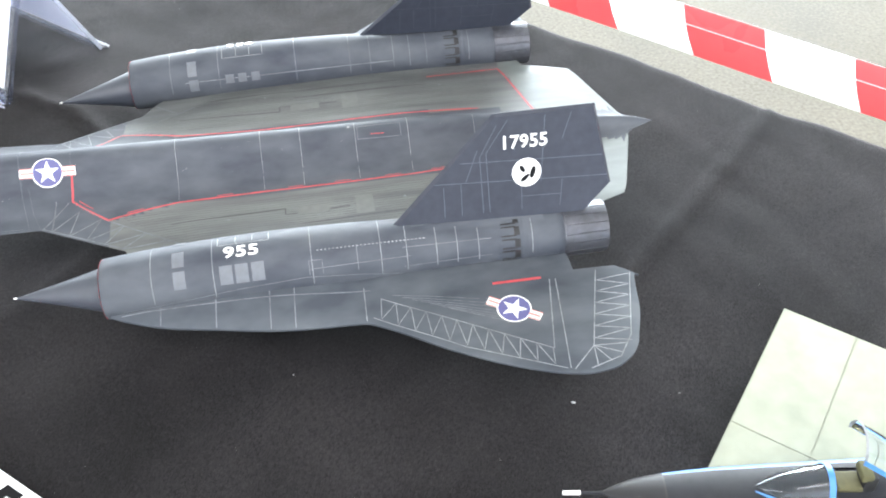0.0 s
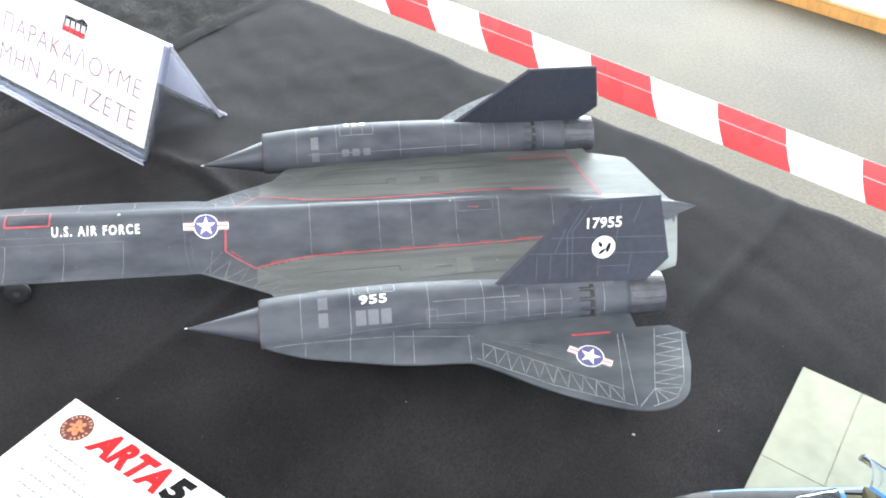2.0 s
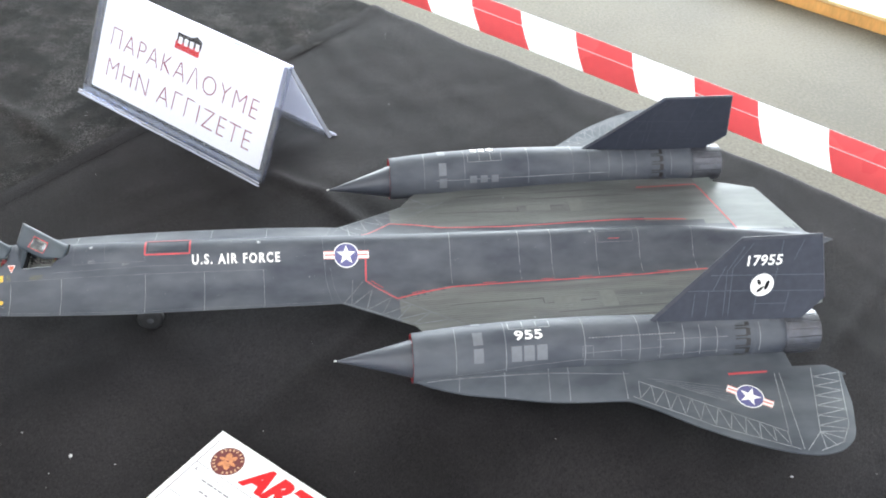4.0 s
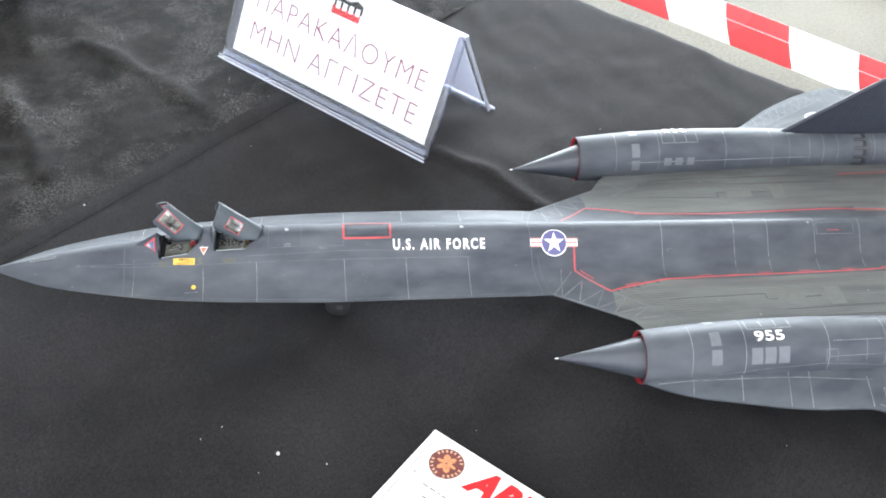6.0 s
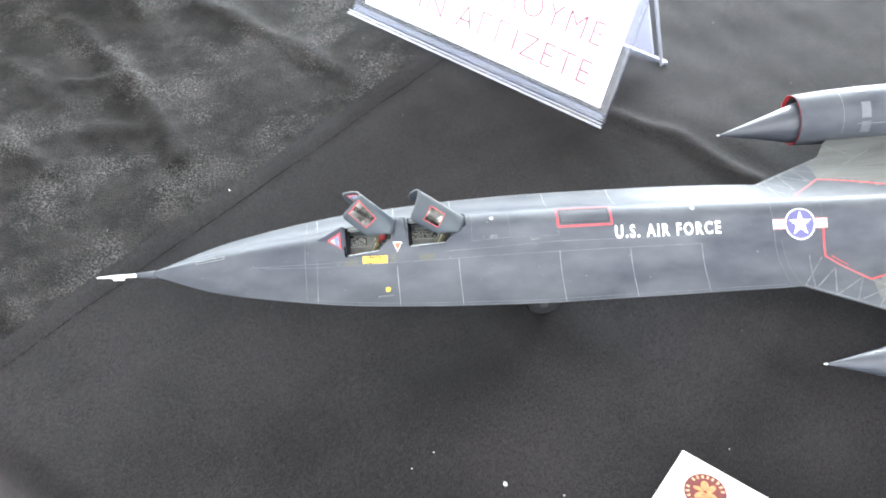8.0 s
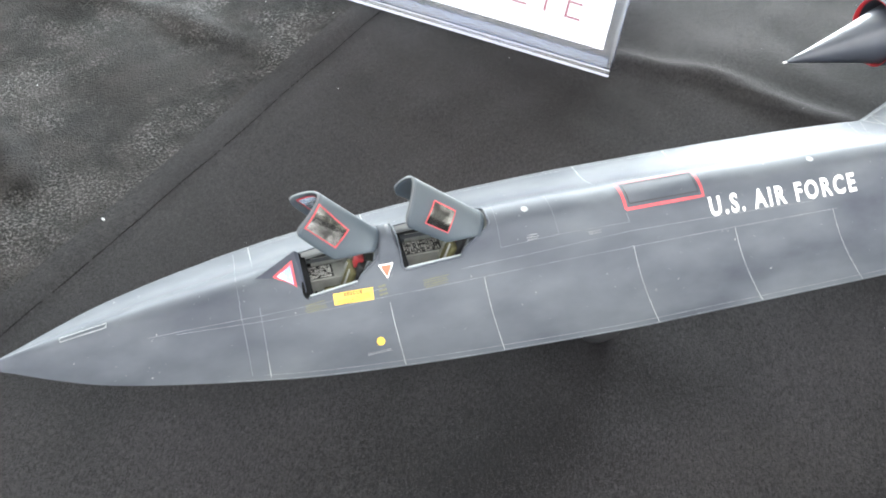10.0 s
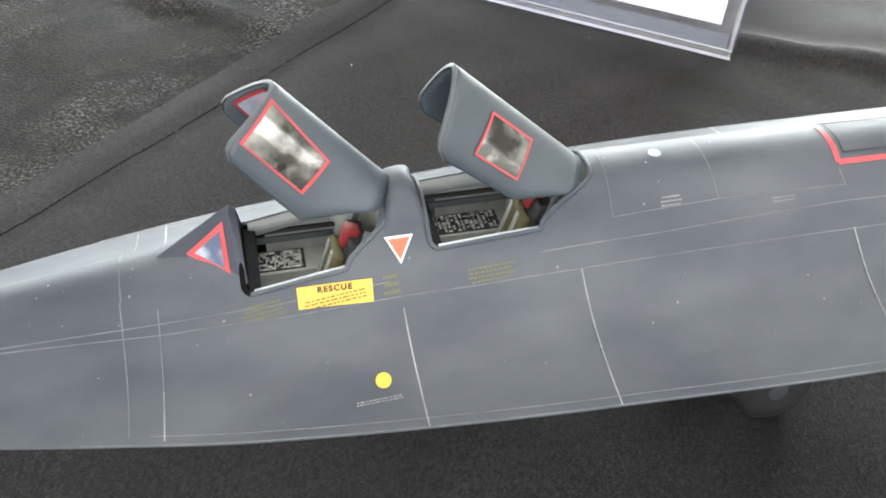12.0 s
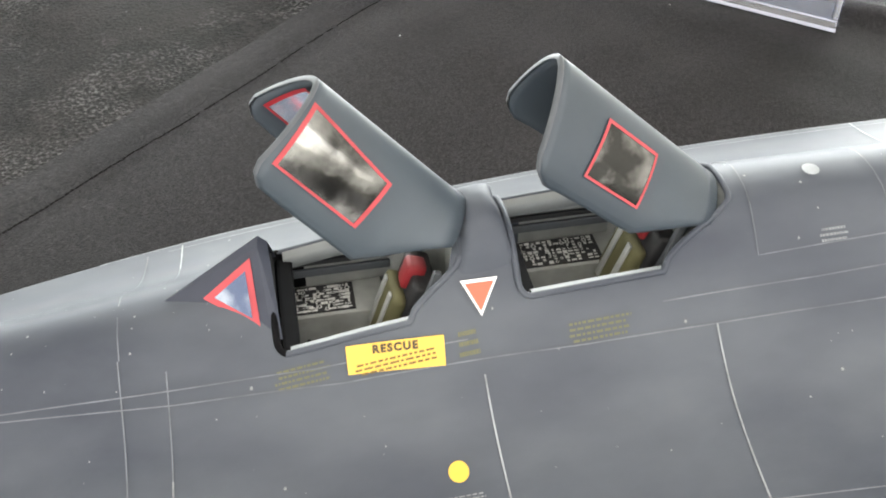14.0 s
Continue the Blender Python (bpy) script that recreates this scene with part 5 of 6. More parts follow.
def slab(corners, z0, z1, edge=0.0):
    n = len(corners)
    bm = mesh([(x, y, z0) for x, y in corners] + [(x, y, z1) for x, y in corners], [tuple(range(n))[::-1], tuple(range(n, 2 * n))] + [(k, (k + 1) % n, n + (k + 1) % n, n + k) for k in range(n)])
    bmesh.ops.recalc_face_normals(bm, faces=bm.faces)
    if edge:
        bmesh.ops.bevel(bm, geom=bm.edges[:], offset=edge, segments=2, affect="EDGES")
    return bm


# the tent-shaped sign
DL, DF = Vector((-0.74, 0.6726, 0.018)), Vector((0.6726, 0.74, 0))
SIGN = Vector((13.9, 6.77, 0.07))
WIDE, DEEP, TALL = 10.1, 3.98, 4.08
sign = thing("tent_sign", SIGN + DL * WIDE / 2 + DF * DEEP / 2, "clear acrylic tent sign holding a white card", "sign")
SLANT = math.hypot(DEEP / 2, TALL)
UP_F = (DF * DEEP / 2 + Vector((0, 0, TALL))) / SLANT
UP_B = (DF * DEEP / 2 * -1 + Vector((0, 0, TALL))) / SLANT
OUT_F = UP_F.cross(DL).normalized()
OUT_F = OUT_F if OUT_F.dot(DF) < 0 else -OUT_F
OUT_B = DL.cross(UP_B).normalized()
OUT_B = OUT_B if OUT_B.dot(DF) > 0 else -OUT_B
LEFT = SIGN + DL * WIDE  # the lettered face's lower left corner


def on_sign(u, v, lift=0.0):
    return LEFT - DL * u + UP_F * v + OUT_F * lift


def slanted(corner, along, up, out, u0, u1, v0, v1, t0, t1, edge):
    bm = box(u0, u1, v0, v1, t0, t1, edge)
    for v in bm.verts:
        v.co = corner + along * v.co.x + up * v.co.y + out * v.co.z
    bmesh.ops.recalc_face_normals(bm, faces=bm.faces)
    return bm


part("front_panel", slanted(LEFT, -DL, UP_F, OUT_F, 0, WIDE, 0, SLANT, -0.1, 0.0, 0.03), ACRYLIC, sign, "clear acrylic", smooth=False)
part("back_panel", slanted(SIGN + DF * DEEP, DL, UP_B, OUT_B, 0, WIDE, 0, SLANT, -0.1, 0.0, 0.03), ACRYLIC, sign, "clear acrylic", smooth=False)
part("ridge", slanted(LEFT, -DL, UP_F, OUT_F, 0.02, WIDE - 0.02, SLANT - 0.1, SLANT + 0.03, -0.16, 0.05, 0.04), EDGE_ACRYLIC, sign, smooth=False)
rail = part("foot_rail", slanted(LEFT, -DL, UP_F, OUT_F, -0.03, WIDE + 0.03, -0.05, 0.09, 0.0, 0.26, 0.04), RAIL_ACRYLIC, sign, smooth=False)
part("rail_edge", slanted(LEFT, -DL, UP_F, OUT_F, -0.03, WIDE + 0.03, -0.06, -0.01, 0.2, 0.275, 0.012), EDGE_ACRYLIC, rail, "bright edge", smooth=False)
part("rail_edge", slanted(LEFT, -DL, UP_F, OUT_F, -0.02, WIDE + 0.02, 0.075, 0.1, 0.225, 0.265, 0.008), EDGE_ACRYLIC, rail, smooth=False)
# added glossy strip that imitates the reflection in the gap below the card
part("gap_sheen", slanted(LEFT, -DL, UP_F, OUT_F, 0.1, WIDE - 0.1, 0.1, 0.33, 0.104, 0.12, 0.0), GAP_SHEEN, sign, smooth=False)
rail = part("foot_rail", slanted(SIGN + DF * DEEP, DL, UP_B, OUT_B, -0.03, WIDE + 0.03, -0.05, 0.12, 0.0, 0.22, 0.05), RAIL_ACRYLIC, sign, smooth=False)
part("rail_edge", slanted(SIGN + DF * DEEP, DL, UP_B, OUT_B, -0.03, WIDE + 0.03, -0.06, 0.0, 0.16, 0.235, 0.015), EDGE_ACRYLIC, rail, smooth=False)
for u in (0.0, WIDE - 0.1):
    part("side_edge", slanted(LEFT, -DL, UP_F, OUT_F, u + 0.01, u + 0.09, 0.1, SLANT, -0.1, 0.1, 0.02), RAIL_ACRYLIC, sign, smooth=False)
    part("side_edge", slanted(SIGN + DF * DEEP, DL, UP_B, OUT_B, u + 0.02, u + 0.08, 0.1, SLANT, -0.1, 0.04, 0.015), SIDE_ACRYLIC, sign, smooth=False)
for u in (1.2, 5.9, 7.2):
    part("rail_step", slanted(LEFT, -DL, UP_F, OUT_F, u, u + 1.1, 0.0, 0.12, 0.3, 0.36, 0.02), ACRYLIC, sign, smooth=False)
card = part("card", slanted(LEFT, -DL, UP_F, OUT_F, 0.42, WIDE - 0.3, 0.46, SLANT - 0.1, 0.012, 0.03, 0), PAPER, sign, "white card with thin dark-red Greek lettering", smooth=False)
back = part("back_card", slanted(SIGN + DF * DEEP, DL, UP_B, OUT_B, 0.35, WIDE - 0.35, 0.42, SLANT - 0.12, 0.012, 0.03, 0), PAPER, sign, smooth=False)
part("cover", slanted(LEFT, -DL, UP_F, OUT_F, 0.1, WIDE - 0.1, 0.2, SLANT - 0.05, 0.05, 0.1, 0.02), ACRYLIC, sign, smooth=False)
for words, u, v, wide in (("ΠAPAKAΛOYME", 5.09, 2.62, 8.05), ("MHN AΓΓIZETE", 5.11, 1.40, 8.0)):
    bm = text_mesh(words, 0.77, -0.021, 1.12)
    xs = [p.co.x for p in bm.verts]
    fit = wide / (max(xs) - min(xs))
    for p in bm.verts:
        p.co.x *= fit
    part("lettering", draped(placed(bm, u, v, -1.2), lambda a, b: on_sign(a, b, 0.034), 0.0, 9, OUT_F), INK, card)
badge = part("badge", decal([[(4.45, 3.36), (5.75, 3.36), (5.75, 3.66), (4.45, 3.66)]], lambda a, b: on_sign(a, b, 0.034), 0.0, 9, OUT_F), INK_R, card, "small red and black badge")
part("badge_top", decal([[(4.5, 3.66), (5.8, 3.66), (5.8, 3.98), (5.5, 4.1), (5.2, 3.98), (4.5, 3.98)]], lambda a, b: on_sign(a, b, 0.034), 0.0, 9, OUT_F), INK_B, badge)
part("badge_bar", decal([[(4.6 + 0.3 * k, 3.58), (4.8 + 0.3 * k, 3.58), (4.8 + 0.3 * k, 3.85), (4.6 + 0.3 * k, 3.85)] for k in range(4)], lambda a, b: on_sign(a, b, 0.037), 0.0, 9, OUT_F), PAPER, badge)

for o in sign.children:
    if o.data.materials[0].name in ("clear acrylic", "bright acrylic edge", "grey acrylic edge", "pale blue acrylic gap sheen", "clear acrylic rail"):
        o.visible_shadow = False

# the printed sheet
E1, D1, T1 = (0.748, -0.664), (-0.664, -0.748), (13.12, -4.95)
sheet = thing("paper_sheet", (T1[0], T1[1], 0.12), "white printed entry sheet with a red and black heading", "paper")


def sheet_uv(u, v):
    return (T1[0] + E1[0] * u + D1[0] * v, T1[1] + E1[1] * u + D1[1] * v)


part("page", slab([sheet_uv(0, 0), sheet_uv(10.1, 0), sheet_uv(10.1, 14.2), sheet_uv(0, 14.2)], 0.2, 0.23), PAPER, sheet, smooth=False)
on_sheet = flat_map(T1, E1, D1, 0.236)
seal = part("seal", decal([disc(0.86, -0.68, 0.46)], on_sheet, 0.0, 9), surface("dark maroon ink", (0.11, 0.02, 0.02), 0.6, vary=0.2, bump=0), sheet, "round maroon and bronze seal")
part("seal_ring", decal([turn2([(-0.028, 0.34), (0.028, 0.34), (0.02, 0.42), (-0.025, 0.42)], 0.86, -0.68, 17 * k) for k in range(21) if k % 6 != 5], on_sheet, 0.003, 9), surface("pale buff ink", (0.42, 0.26, 0.16), 0.6, vary=0.5, grain=900, bump=0), seal)
part("seal_centre", decal([turn2(disc(0, 0, 0.05 + 0.02 * (k % 3), 12, 0.13), 0.86 + 0.15 * math.cos(k * 1.05), -0.68 + 0.15 * math.sin(k * 1.05), 60 * k + 10 * (k % 2)) for k in range(6)], on_sheet, 0.004, 9), surface("bronze ink", (0.42, 0.17, 0.07), 0.5, vary=0.5, grain=500, bump=0), seal)
head = text_mesh("ARTA", 0.84, 0.06, 1.06)
xs = [p.co.x for p in head.verts]
for p in head.verts:
    p.co.x = p.co.x * 2.66 / (max(xs) - min(xs)) + p.co.y * 0.25
part("heading", draped(placed(head, 2.96, -0.6), on_sheet, 0.004, 9, (0, 0, 1)), INK_R, sheet, "bold red heading")
five = text_mesh("5", 0.8, 0.06)
for p in five.verts:
    p.co.x = p.co.x * 1.2 + p.co.y * 0.2
part("numeral", draped(placed(five, 4.62, -0.56), on_sheet, 0.004, 9, (0, 0, 1)), INK_B, sheet)
show_bm = text_mesh("SHOW", 0.32, 0.02)
part("subheading", draped(placed(show_bm, 5.66, -0.66), on_sheet, 0.004, 9, (0, 0, 1)), INK_B, sheet)
part("rule", decal([[(0.17, -0.3), (0.20, -0.3), (0.20, -12), (0.17, -12)], [(0.2, -1.15), (9.8, -1.15), (9.8, -1.17), (0.2, -1.17)], [(0.2, -2.2), (9.8, -2.2), (9.8, -2.22), (0.2, -2.22)], [(0.2, -4.2), (9.8, -4.2), (9.8, -4.22), (0.2, -4.22)]], on_sheet, 0.003, 9), GREYINK, sheet)
part("lettering", draped(placed(text_mesh("ΚΑΤΗΓΟΡΙΑ", 0.13, -0.01, 1.1), 0.85, -1.32), on_sheet, 0.004, 9, (0, 0, 1)), GREYINK, sheet)
for k in range(16):
    bars(on_sheet, 1.5 + 0.35 * (k % 3), -1.5 - 0.3 * k, 1.9, 0.12, 1, GREYINK, sheet, lift=0.004, seed=20 + k)
    bars(on_sheet, 5.4 - 0.3 * (k % 2), -1.45 - 0.36 * k, 2.6, 0.12, 1, GREYINK, sheet, lift=0.004, seed=50 + k)

# the concrete display base and the blue jet on it
L2, R2, T2 = Vector((-0.645, -0.764)), Vector((0.735, -0.678)), Vector((34.42, -6.0))
CONCRETE = surface("pale green-grey concrete", (0.235, 0.255, 0.20), 0.75, vary=0.12, grain=80, stain=14, bump=0.2, second=(0.29, 0.30, 0.235))


def base_uv(u, v):
    p = T2 + R2 * u + L2 * v
    return (p.x, p.y)


base = thing("display_base", (T2.x, T2.y, 0.1), "pale green-grey square display base imitating concrete slabs", "display base")
JOINT_U, JOINT_V = 1.75, 3.95
for u0, u1 in ((0, JOINT_U), (JOINT_U, 7.4), (7.4, 13)):
    for v0, v1 in ((0, JOINT_V), (JOINT_V, 9.4), (9.4, 13)):
        g = 0.004
        part("concrete_slab", slab([base_uv(u0 + g, v0 + g), base_uv(u1 - g, v0 + g), base_uv(u1 - g, v1 - g), base_uv(u0 + g, v1 - g)], 0.1, 0.32, 0.012), CONCRETE, base, smooth=False)
part("baseboard", slab([base_uv(-0.02, -0.02), base_uv(13.02, -0.02), base_uv(13.02, 13.02), base_uv(-0.02, 13.02)], 0.06, 0.29), surface("grey-green joint filler", (0.20, 0.21, 0.165), 0.8, vary=0.2), base, smooth=False)

SKY = surface("bright blue camouflage paint", (0.05, 0.19, 0.45), 0.4, vary=0.15, grain=200, stain=40)
BROWN = surface("dark grey-brown camouflage paint", (0.020, 0.021, 0.025), 0.6, vary=0.2, grain=200, stain=40, specular=0.2)
AQUA = surface("pale blue underside paint", (0.42, 0.62, 0.66), 0.45, vary=0.1)
GLASS = clear("clear blue canopy", (0.75, 0.88, 1.0), 0.01)
JN = Vector((28.29, -10.97, 1.4))
JX = Vector((0.988, -0.155, 0.0)).normalized()
JY = Vector((0.155, 0.988, 0.0)).normalized()
blue_jet = thing("model_aircraft", JN + JX * 5 + Vector((0, 0, -1.3)), "blue and grey-brown camouflaged model fighter jet with an open canopy", "model aircraft")


def jp(f, y, z):
    return JN + JX * f + JY * y + Vector((0, 0, z))


def jrows(stations, a0=0, a1=360, n=28):
    return [[jp(f, w * math.sin(radians(a0 + (a1 - a0) * k / n)), c + h * math.cos(radians(a0 + (a1 - a0) * k / n))) for k in range(n + 1)] for f, w, h, c in stations]


nose = [(0, 0.03, 0.03, 0), (0.25, 0.17, 0.11, -0.02), (0.7, 0.36, 0.2, -0.08), (1.2, 0.5, 0.27, -0.15)]
fus = [(1.2, 0.5, 0.27, -0.15), (2.2, 0.64, 0.33, -0.19), (3.2, 0.7, 0.36, -0.19), (4.4, 0.75, 0.4, -0.16), (6.0, 0.8, 0.42, -0.08), (9, 1.0, 0.6, 0.12), (13, 1.1, 0.5, 0.1), (15, 0.6, 0.3, 0.1)]
radome = part("radome", loft(jrows(nose)), surface("grey radome", (0.020, 0.020, 0.022), 0.55, vary=0.1, specular=0.25), blue_jet)
def jrod(stations, n=11):
    return loft([[jp(f, r * math.sin(a), r * math.cos(a)) for a in [k * math.pi / 5 for k in range(n)]] for f, r in stations])


boom = part("nose_probe", jrod(((-0.45, 0.02), (0.05, 0.035))), BROWN, blue_jet, "dark nose boom with a white tip")
part("probe_tip", jrod(((-0.76, 0.015), (-0.75, 0.045), (-0.42, 0.048), (-0.41, 0.02))), WHITE, boom)
part("radome_ring", loft(jrows([(1.19, 0.508, 0.278, -0.15), (1.23, 0.512, 0.282, -0.152)])), BLACK, radome)
part("upper_body", loft(jrows(fus, -46, 46)), BROWN, blue_jet)
part("flank", loft(jrows(fus, 46, 130)), SKY, blue_jet)
part("flank", loft(jrows(fus, -130, -46)), SKY, blue_jet)
part("belly", loft(jrows(fus, 130, 230)), AQUA, blue_jet)
rnd = random.Random(9)


def on_jet(f, a):
    """On the blue jet's skin: a in degrees from straight up, to starboard."""
    w, h, c = (float(np.interp(f, [k[0] for k in fus], [k[j] for k in fus])) for j in (1, 2, 3))
    return jp(f, w * math.sin(radians(a)), c + h * math.cos(radians(a)))


def jet_mark(name, f0, f1, a0, a1, material):
    part(name, decal([[(f0, a0), (f1, a0), (f1, a1), (f0, a1)]], on_jet, 0.012, 0.2, (0, -0.5, 1), 0.012), material, blue_jet, smooth=False)


OLIVE_MARK = surface("dull yellow stencil", (0.20, 0.16, 0.035), 0.6, bump=0)
for f0, f1, a0, a1 in ((1.75, 2.75, -33, -30), (2.1, 2.7, -28, -26), (2.5, 2.62, -40, -35)):
    jet_mark("stencil", f0, f1, a0, a1, OLIVE_MARK)
for k in range(3):
    jet_mark("number_bar", 3.1 + 0.17 * k, 3.22 + 0.17 * k, -98, -84, INK_B)
jet_mark("red_stripe", 3.9, 4.7, -100, -92, RED)
jet_mark("red_stripe", 4.3, 5.2, -88, -84, PINK)
for f in (2.4, 4.42, 4.9):
    jet_mark("panel_line", f, f + 0.025, -125, -47, BROWN)
jet_mark("panel_line", 1.3, 6.0, -70, -68.5, AQUA)
for s in (-1, 1):
    wing = [jp(7, s * 0.7, 0.1), jp(11, s * 5.2, 0.0), jp(12.3, s * 5.2, 0.0), jp(12.5, s * 0.9, 0.1)]
    low = [p - Vector((0, 0, 0.16)) for p in wing]
    wb = mesh(wing + low, [(0, 1, 2, 3), (7, 6, 5, 4), (0, 4, 5, 1), (1, 5, 6, 2), (2, 6, 7, 3), (3, 7, 4, 0)])
    bmesh.ops.recalc_face_normals(wb, faces=wb.faces)
    part("wing", wb, SKY, blue_jet, smooth=False)
# windshield with its frame, cockpit and open canopy
shield = [[jp(f, w * math.sin(radians(a)), 0.12 + h * math.cos(radians(a))) for a in range(-80, 81, 16)] for f, w, h in ((2.95, 0.08, 0.04), (3.3, 0.27, 0.2), (3.75, 0.38, 0.38), (4.22, 0.43, 0.52))]
wsh = part("windshield", loft(shield), GLASS, blue_jet, "clear windshield in a blue frame")
part("windshield_frame", loft([[jp(4.18 + 0.12 * k, (0.43) * math.sin(radians(a)), 0.12 + 0.535 * math.cos(radians(a))) for a in range(-90, 91, 15)] for k in (0, 1)]), SKY, wsh)
part("windshield_sill", loft([[jp(f, s * w, z) for f, w, z in ((2.9, 0.1, 0.17), (3.3, 0.31, 0.18), (3.75, 0.42, 0.18), (4.28, 0.46, 0.18))] for s in (-0.92, -1.2)]), SKY, wsh)
cab = part("cockpit", loft([[jp(f, y, z) for f, y, z in ((4.3, -0.36, 0.24), (4.3, -0.36, -0.1), (4.3, 0.36, -0.1), (4.3, 0.36, 0.24))], [jp(f, y, z) for f, y, z in ((5.3, -0.36, 0.26), (5.3, -0.36, -0.1), (5.3, 0.36, -0.1), (5.3, 0.36, 0.26))]]), BLACK, blue_jet, smooth=False)
for name, m, f0, f1, z0, z1 in (("seat", BLACK, 4.85, 5.1, 0.05, 0.66), ("seat_cushion", OLIVE, 4.4, 4.9, 0.24, 0.38), ("headrest", OLIVE, 4.78, 5.0, 0.56, 0.74)):
    bm = box(f0, f1, -0.2, 0.2, z0, z1, 0.03)
    for v in bm.verts:
        v.co = jp(*v.co)
    part(name, bm, m, cab)
ct, st = math.cos(radians(38)), math.sin(radians(38))


def lifted(f, y, h):
    """Place on the open canopy, hinged at its rear."""
    return jp(5.9 - f * ct - h * st * 0.0, y, 0.36 + f * st + h)


lid_rows = [[lifted(f, w * math.sin(radians(a)), h * math.cos(radians(a))) for a in range(-85, 86, 17)] for f, w, h in ((0.05, 0.25, 0.25), (0.5, 0.4, 0.48), (1.1, 0.42, 0.55), (1.75, 0.41, 0.52))]
lid = part("canopy", loft(lid_rows), GLASS, blue_jet, "clear open canopy in a blue frame")
part("canopy_frame", loft([[lifted(f, s * 0.43, 0.02 + k) for f in (0.0, 0.6, 1.2, 1.8)] for s in (-1,) for k in (0, 0.13)]), SKY, lid)
part("canopy_frame", loft([[lifted(f, 0.43, 0.02 + k) for f in (0.0, 0.6, 1.2, 1.8)] for k in (0, 0.13)]), SKY, lid)
part("canopy_bow", loft([[lifted(1.72 + k, 0.425 * math.sin(radians(a)), 0.53 * math.cos(radians(a))) for a in range(-90, 91, 15)] for k in (0, 0.09)]), CHALK, lid)
for f, y in ((3.4, 0), (9.5, -1.1), (9.5, 1.1)):
    p = jp(f, y, 0)
    leg = part("landing_leg", spun([(0.6, 0.06), (1.5, 0.07)], (p.x, p.y, 0), "z", 10), CHALK, blue_jet)
    part("wheel", spun([(-0.1, 0.2), (-0.1, 0.27), (-0.05, 0.31), (0.05, 0.31), (0.1, 0.27), (0.1, 0.2)], (p.x, p.y, 0.63), "y", 22), BLACK, leg)

# a grey model behind, of which the wing tip shows
GREY = surface("pale grey model paint", (0.42, 0.47, 0.45), 0.45, vary=0.12, grain=150, stain=25)
other = thing("model_aircraft", (-5, 23.5, 0.1), "pale grey model aeroplane with a yellow-edged wing", "model aircraft")
tip = [(1.55, 19.05), (-0.55, 17.5), (-2.6, 16.1), (-9.5, 19.0), (-9.5, 22.5), (0.75, 21.0)]
part("wing", slab(tip[::-1], 1.2, 1.38, 0.03), GREY, other, smooth=False)
part("wing_edge", slab([(0.75, 18.44), (-0.3, 17.665), (-0.55, 17.95), (0.5, 18.72)], 1.19, 1.40, 0.02), YELLOW, other, "yellow band on the leading edge", smooth=False)
part("wing_tip", spun([(18.7, 0.02), (18.85, 0.07), (20.4, 0.07), (20.6, 0.02)], (1.5, 0, 1.3), "y", 12), WHITE, other)
part("tip_fin", box(1.44, 1.52, 19.0, 19.25, 0.95, 1.28, 0.02), WHITE, other)
part("fuselage", spun([(-9, 0.1), (-6, 0.8), (0, 1.0), (5, 0.8), (9, 0.3)], (-10.5, 22, 1.45), "y", 24), GREY, other)
for x, y in ((-10.5, 17), (-8.5, 22.5), (-12.5, 22.5)):
    leg = part("landing_leg", spun([(0.4, 0.07), (1.0, 0.08)], (x, y, 0), "z", 10), CHALK, other)
    part("wheel", spun([(-0.12, 0.2), (-0.12, 0.3), (0.12, 0.3), (0.12, 0.2)], (x, y, 0.4), "y", 20), BLACK, leg)

# a card lying beyond the nose
slip = thing("paper_card", (-6.5, 12.5, 0.08), "plain white paper card lying on the felt", "paper")
part("page", slab([(-5.9, 12.55), (-9.4, 16.1), (-15.1, 10.4), (-11.5, 6.85)][::-1], 0.12, 0.2), PAPER, slip, smooth=False)

# barrier tape along the far edge, between two posts
tape_thing = thing("barrier_tape", table_point(8, 31.85, -36), "red and white striped barrier tape stretched past the table", "barrier tape")
TAPE_S = 32.4
SECTION = [(0.28, 0.0), (0.02, -0.03), (-0.38, -0.07), (-0.44, -0.07), (-1.0, -0.03), (-1.62, 0.04)]


def tape_at(r, k, lift=0.0):
    z, s = SECTION[k]
    sway = 0.1 * math.sin(r * 0.11 + 0.6)
    return table_point(r, TAPE_S + s - lift, z + sway)


part("film", loft([[tape_at(r, k) for k in range(len(SECTION))] for r in np.arange(-40, 60.1, 1.0)]), TAPE_W, tape_thing)
PERIOD, FIRST = 6.2, 13.75
for n in range(-8, 8):
    rows = []
    for w in np.linspace(0, 3.05, 7):
        row = []
        for k, (z, s) in enumerate(SECTION):
            v = (0.28 - z) / 1.9
            row.append(tape_at(FIRST + n * PERIOD + w + 0.6 * v + 0.1 * v**3, k, 0.02))
        rows.append(row)
    part("stripe", loft(rows), TAPE_R, tape_thing, "red stripe" if n == 0 else "")
# white strip painted as the highlight along the tape's fold
part("fold_highlight", loft([[table_point(r, TAPE_S - 0.075 + d, z + 0.1 * math.sin(r * 0.11 + 0.6)) for z, d in ((-0.38, -0.02), (-0.40, -0.025), (-0.42, -0.03))] for r in np.arange(-40, 60.1, 1.0)]), TAPE_W, tape_thing)
for r in (-40, 60):
    p = table_point(r, TAPE_S, 0)
    part("post", spun([(-36, 4.0), (-35.5, 4.0), (-35.2, 0.9), (2, 0.9), (2.3, 0.7)], (p.x, p.y, 0), "z", 24), NOZZLE, tape_thing)

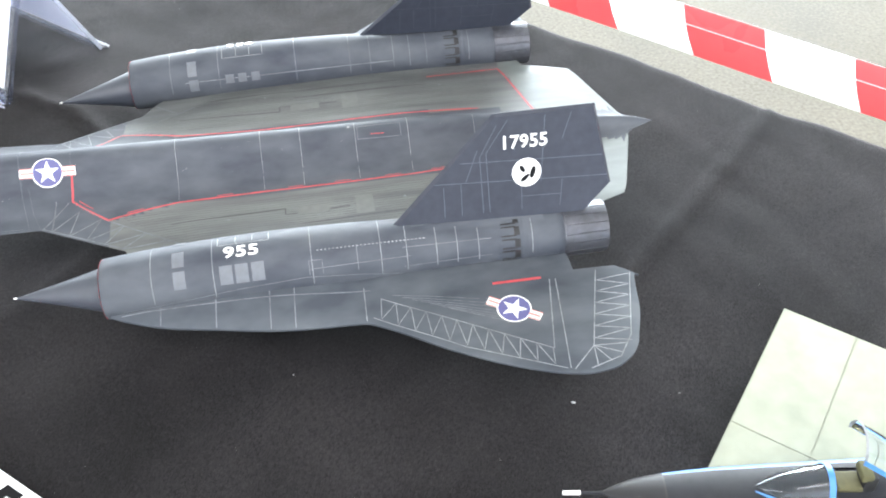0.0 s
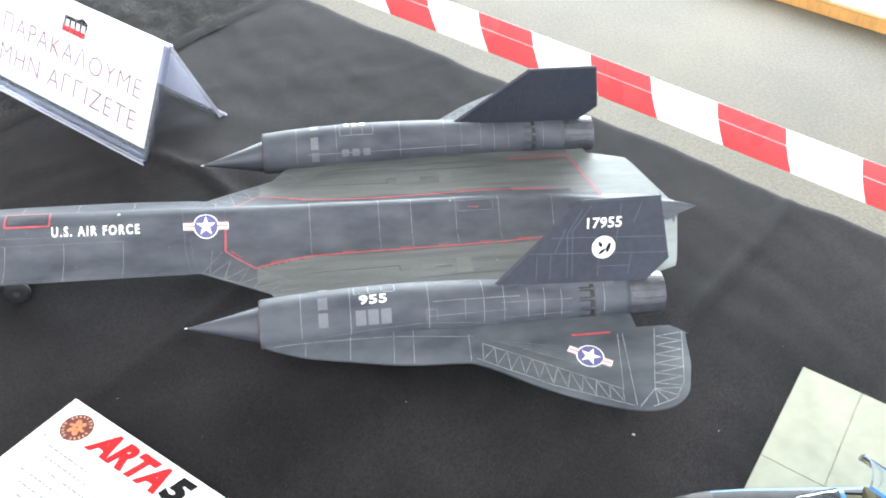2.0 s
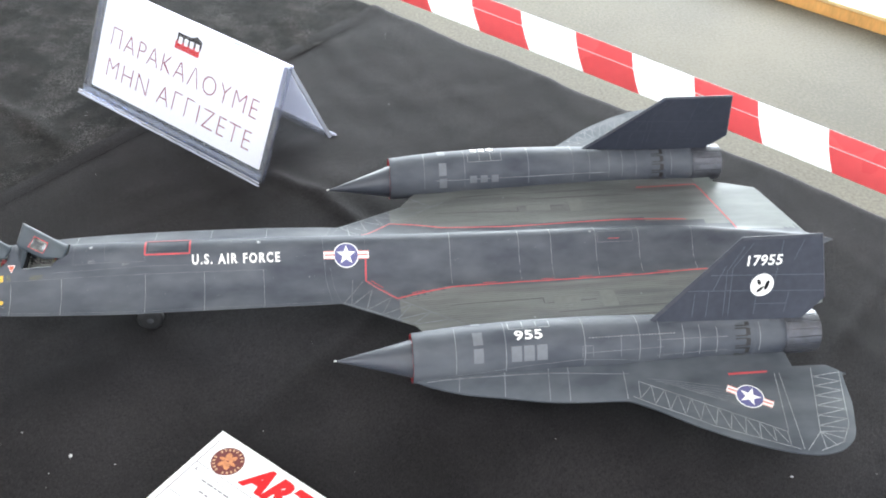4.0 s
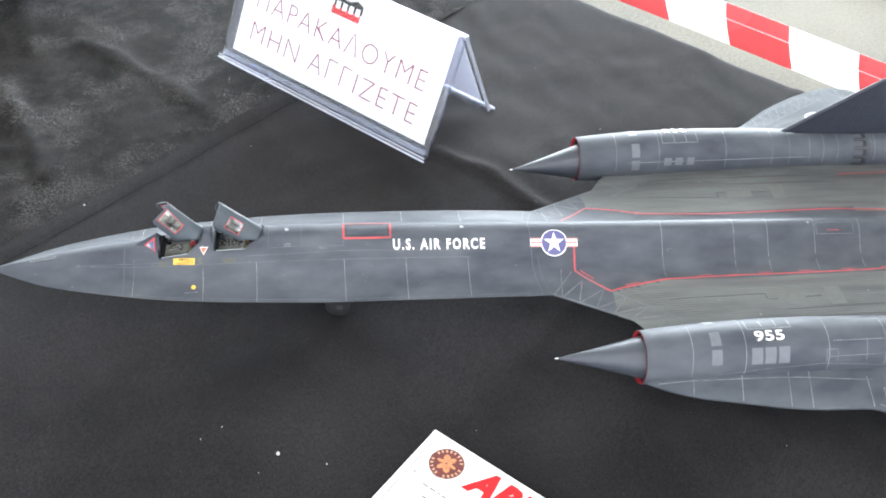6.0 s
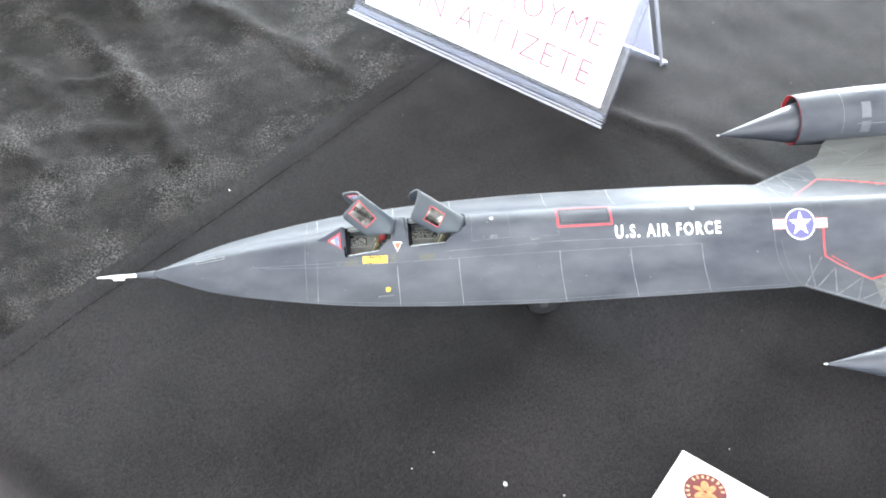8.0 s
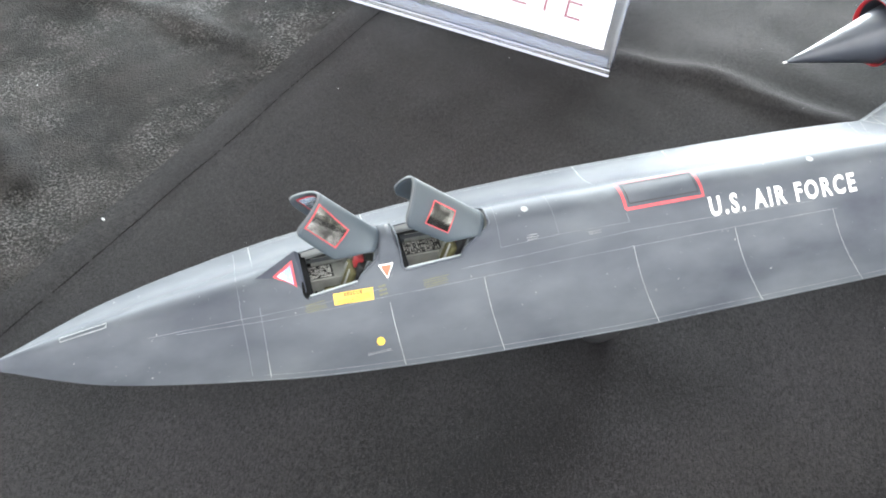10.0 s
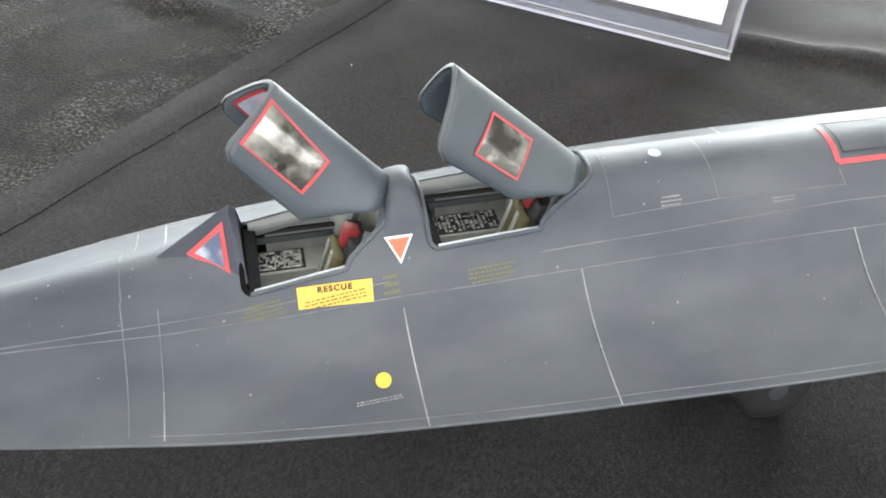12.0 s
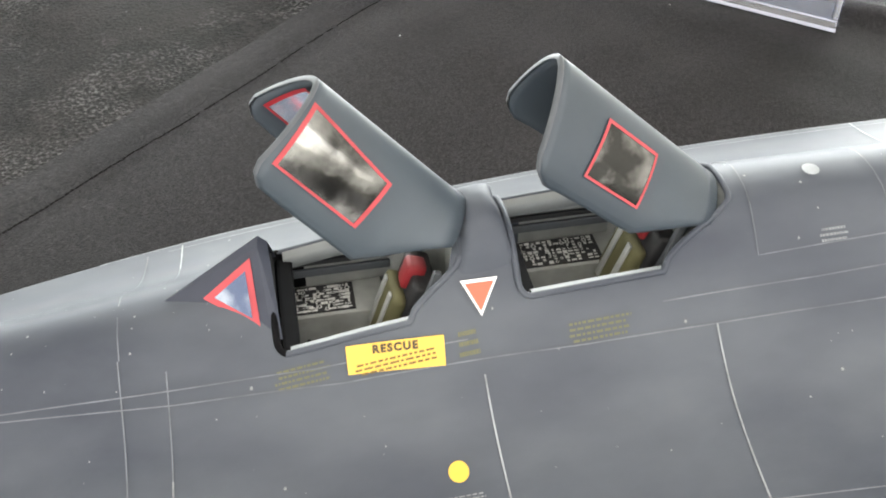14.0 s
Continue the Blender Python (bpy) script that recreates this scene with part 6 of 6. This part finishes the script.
# the orange platform on the floor
stage = thing("wooden_platform", table_point(0, 126, -36), "low orange-yellow wooden platform standing on the floor", "platform")
OCHRE = surface("orange varnished wood", (0.80, 0.42, 0.14), 0.45, vary=0.2, grain=30, stain=3, stretch=(1, 6, 1))
part("front_board", slab([tuple(table_point(r, s)[:2]) for r, s in ((-60, 122), (60, 122), (60, 124), (-60, 124))], -36, -34.2, 0.1), OCHRE, stage, smooth=False)
part("top_board", slab([tuple(table_point(r, s)[:2]) for r, s in ((-60, 121.9), (60, 121.9), (60, 154), (-60, 154))], -34.2, -33.7, 0.1), surface("pale yellow wood", (0.88, 0.66, 0.34), 0.45, vary=0.15, grain=30, stain=3, stretch=(1, 6, 1)), stage, smooth=False)

# lint on the cloths
rnd = random.Random(5)
lint = bmesh.new()
spots = [(9.07, -5.36, 0.07), (2.6, 4.72, 0.05), (28.65, -7.8, 0.06), (8.6, -5.9, 0.03), (10.3, -5.75, 0.03), (7.6, -4.4, 0.025)]
for k in range(230):
    r, s = (rnd.uniform(-1, 34), rnd.uniform(-3, 27)) if k < 130 else (rnd.uniform(-14, -1.6), rnd.uniform(-3, 22))
    p = table_point(r, s)
    spots.append((p.x, p.y, 0.007 + 0.014 * rnd.random() ** 3))
for x, y, size in spots:
    if 0 < (x - T1[0]) * E1[0] + (y - T1[1]) * E1[1] < 10.1 and (x - T1[0]) * D1[0] + (y - T1[1]) * D1[1] > 0:
        continue
    r, s = (x - y) * math.sqrt(0.5), (x + y) * math.sqrt(0.5)
    z = smooth_height(r, s) if r > -1.6 else 0.05 + cloth_height(r, s, 1.0)
    m = Matrix.Translation((x, y, z + size * 0.3)) @ Matrix.Rotation(rnd.random() * 3, 4, "Z") @ Matrix.Diagonal((size, size * rnd.uniform(0.4, 0.9), size * 0.4, 1))
    bmesh.ops.create_icosphere(lint, subdivisions=1, radius=1, matrix=m)
me = bpy.data.meshes.new("lint")
scaled(lint, Vector((0, 0, 0)))
lint.to_mesh(me)
lint.free()
me.materials.append(surface("white lint", (0.36, 0.37, 0.37), 0.8, vary=0.3, bump=0))
ob = new("lint", me)
ob.location = world((0, 0, 0))
tagged(ob, "specks of pale lint on the black cloths", "lint", kind="stuff")
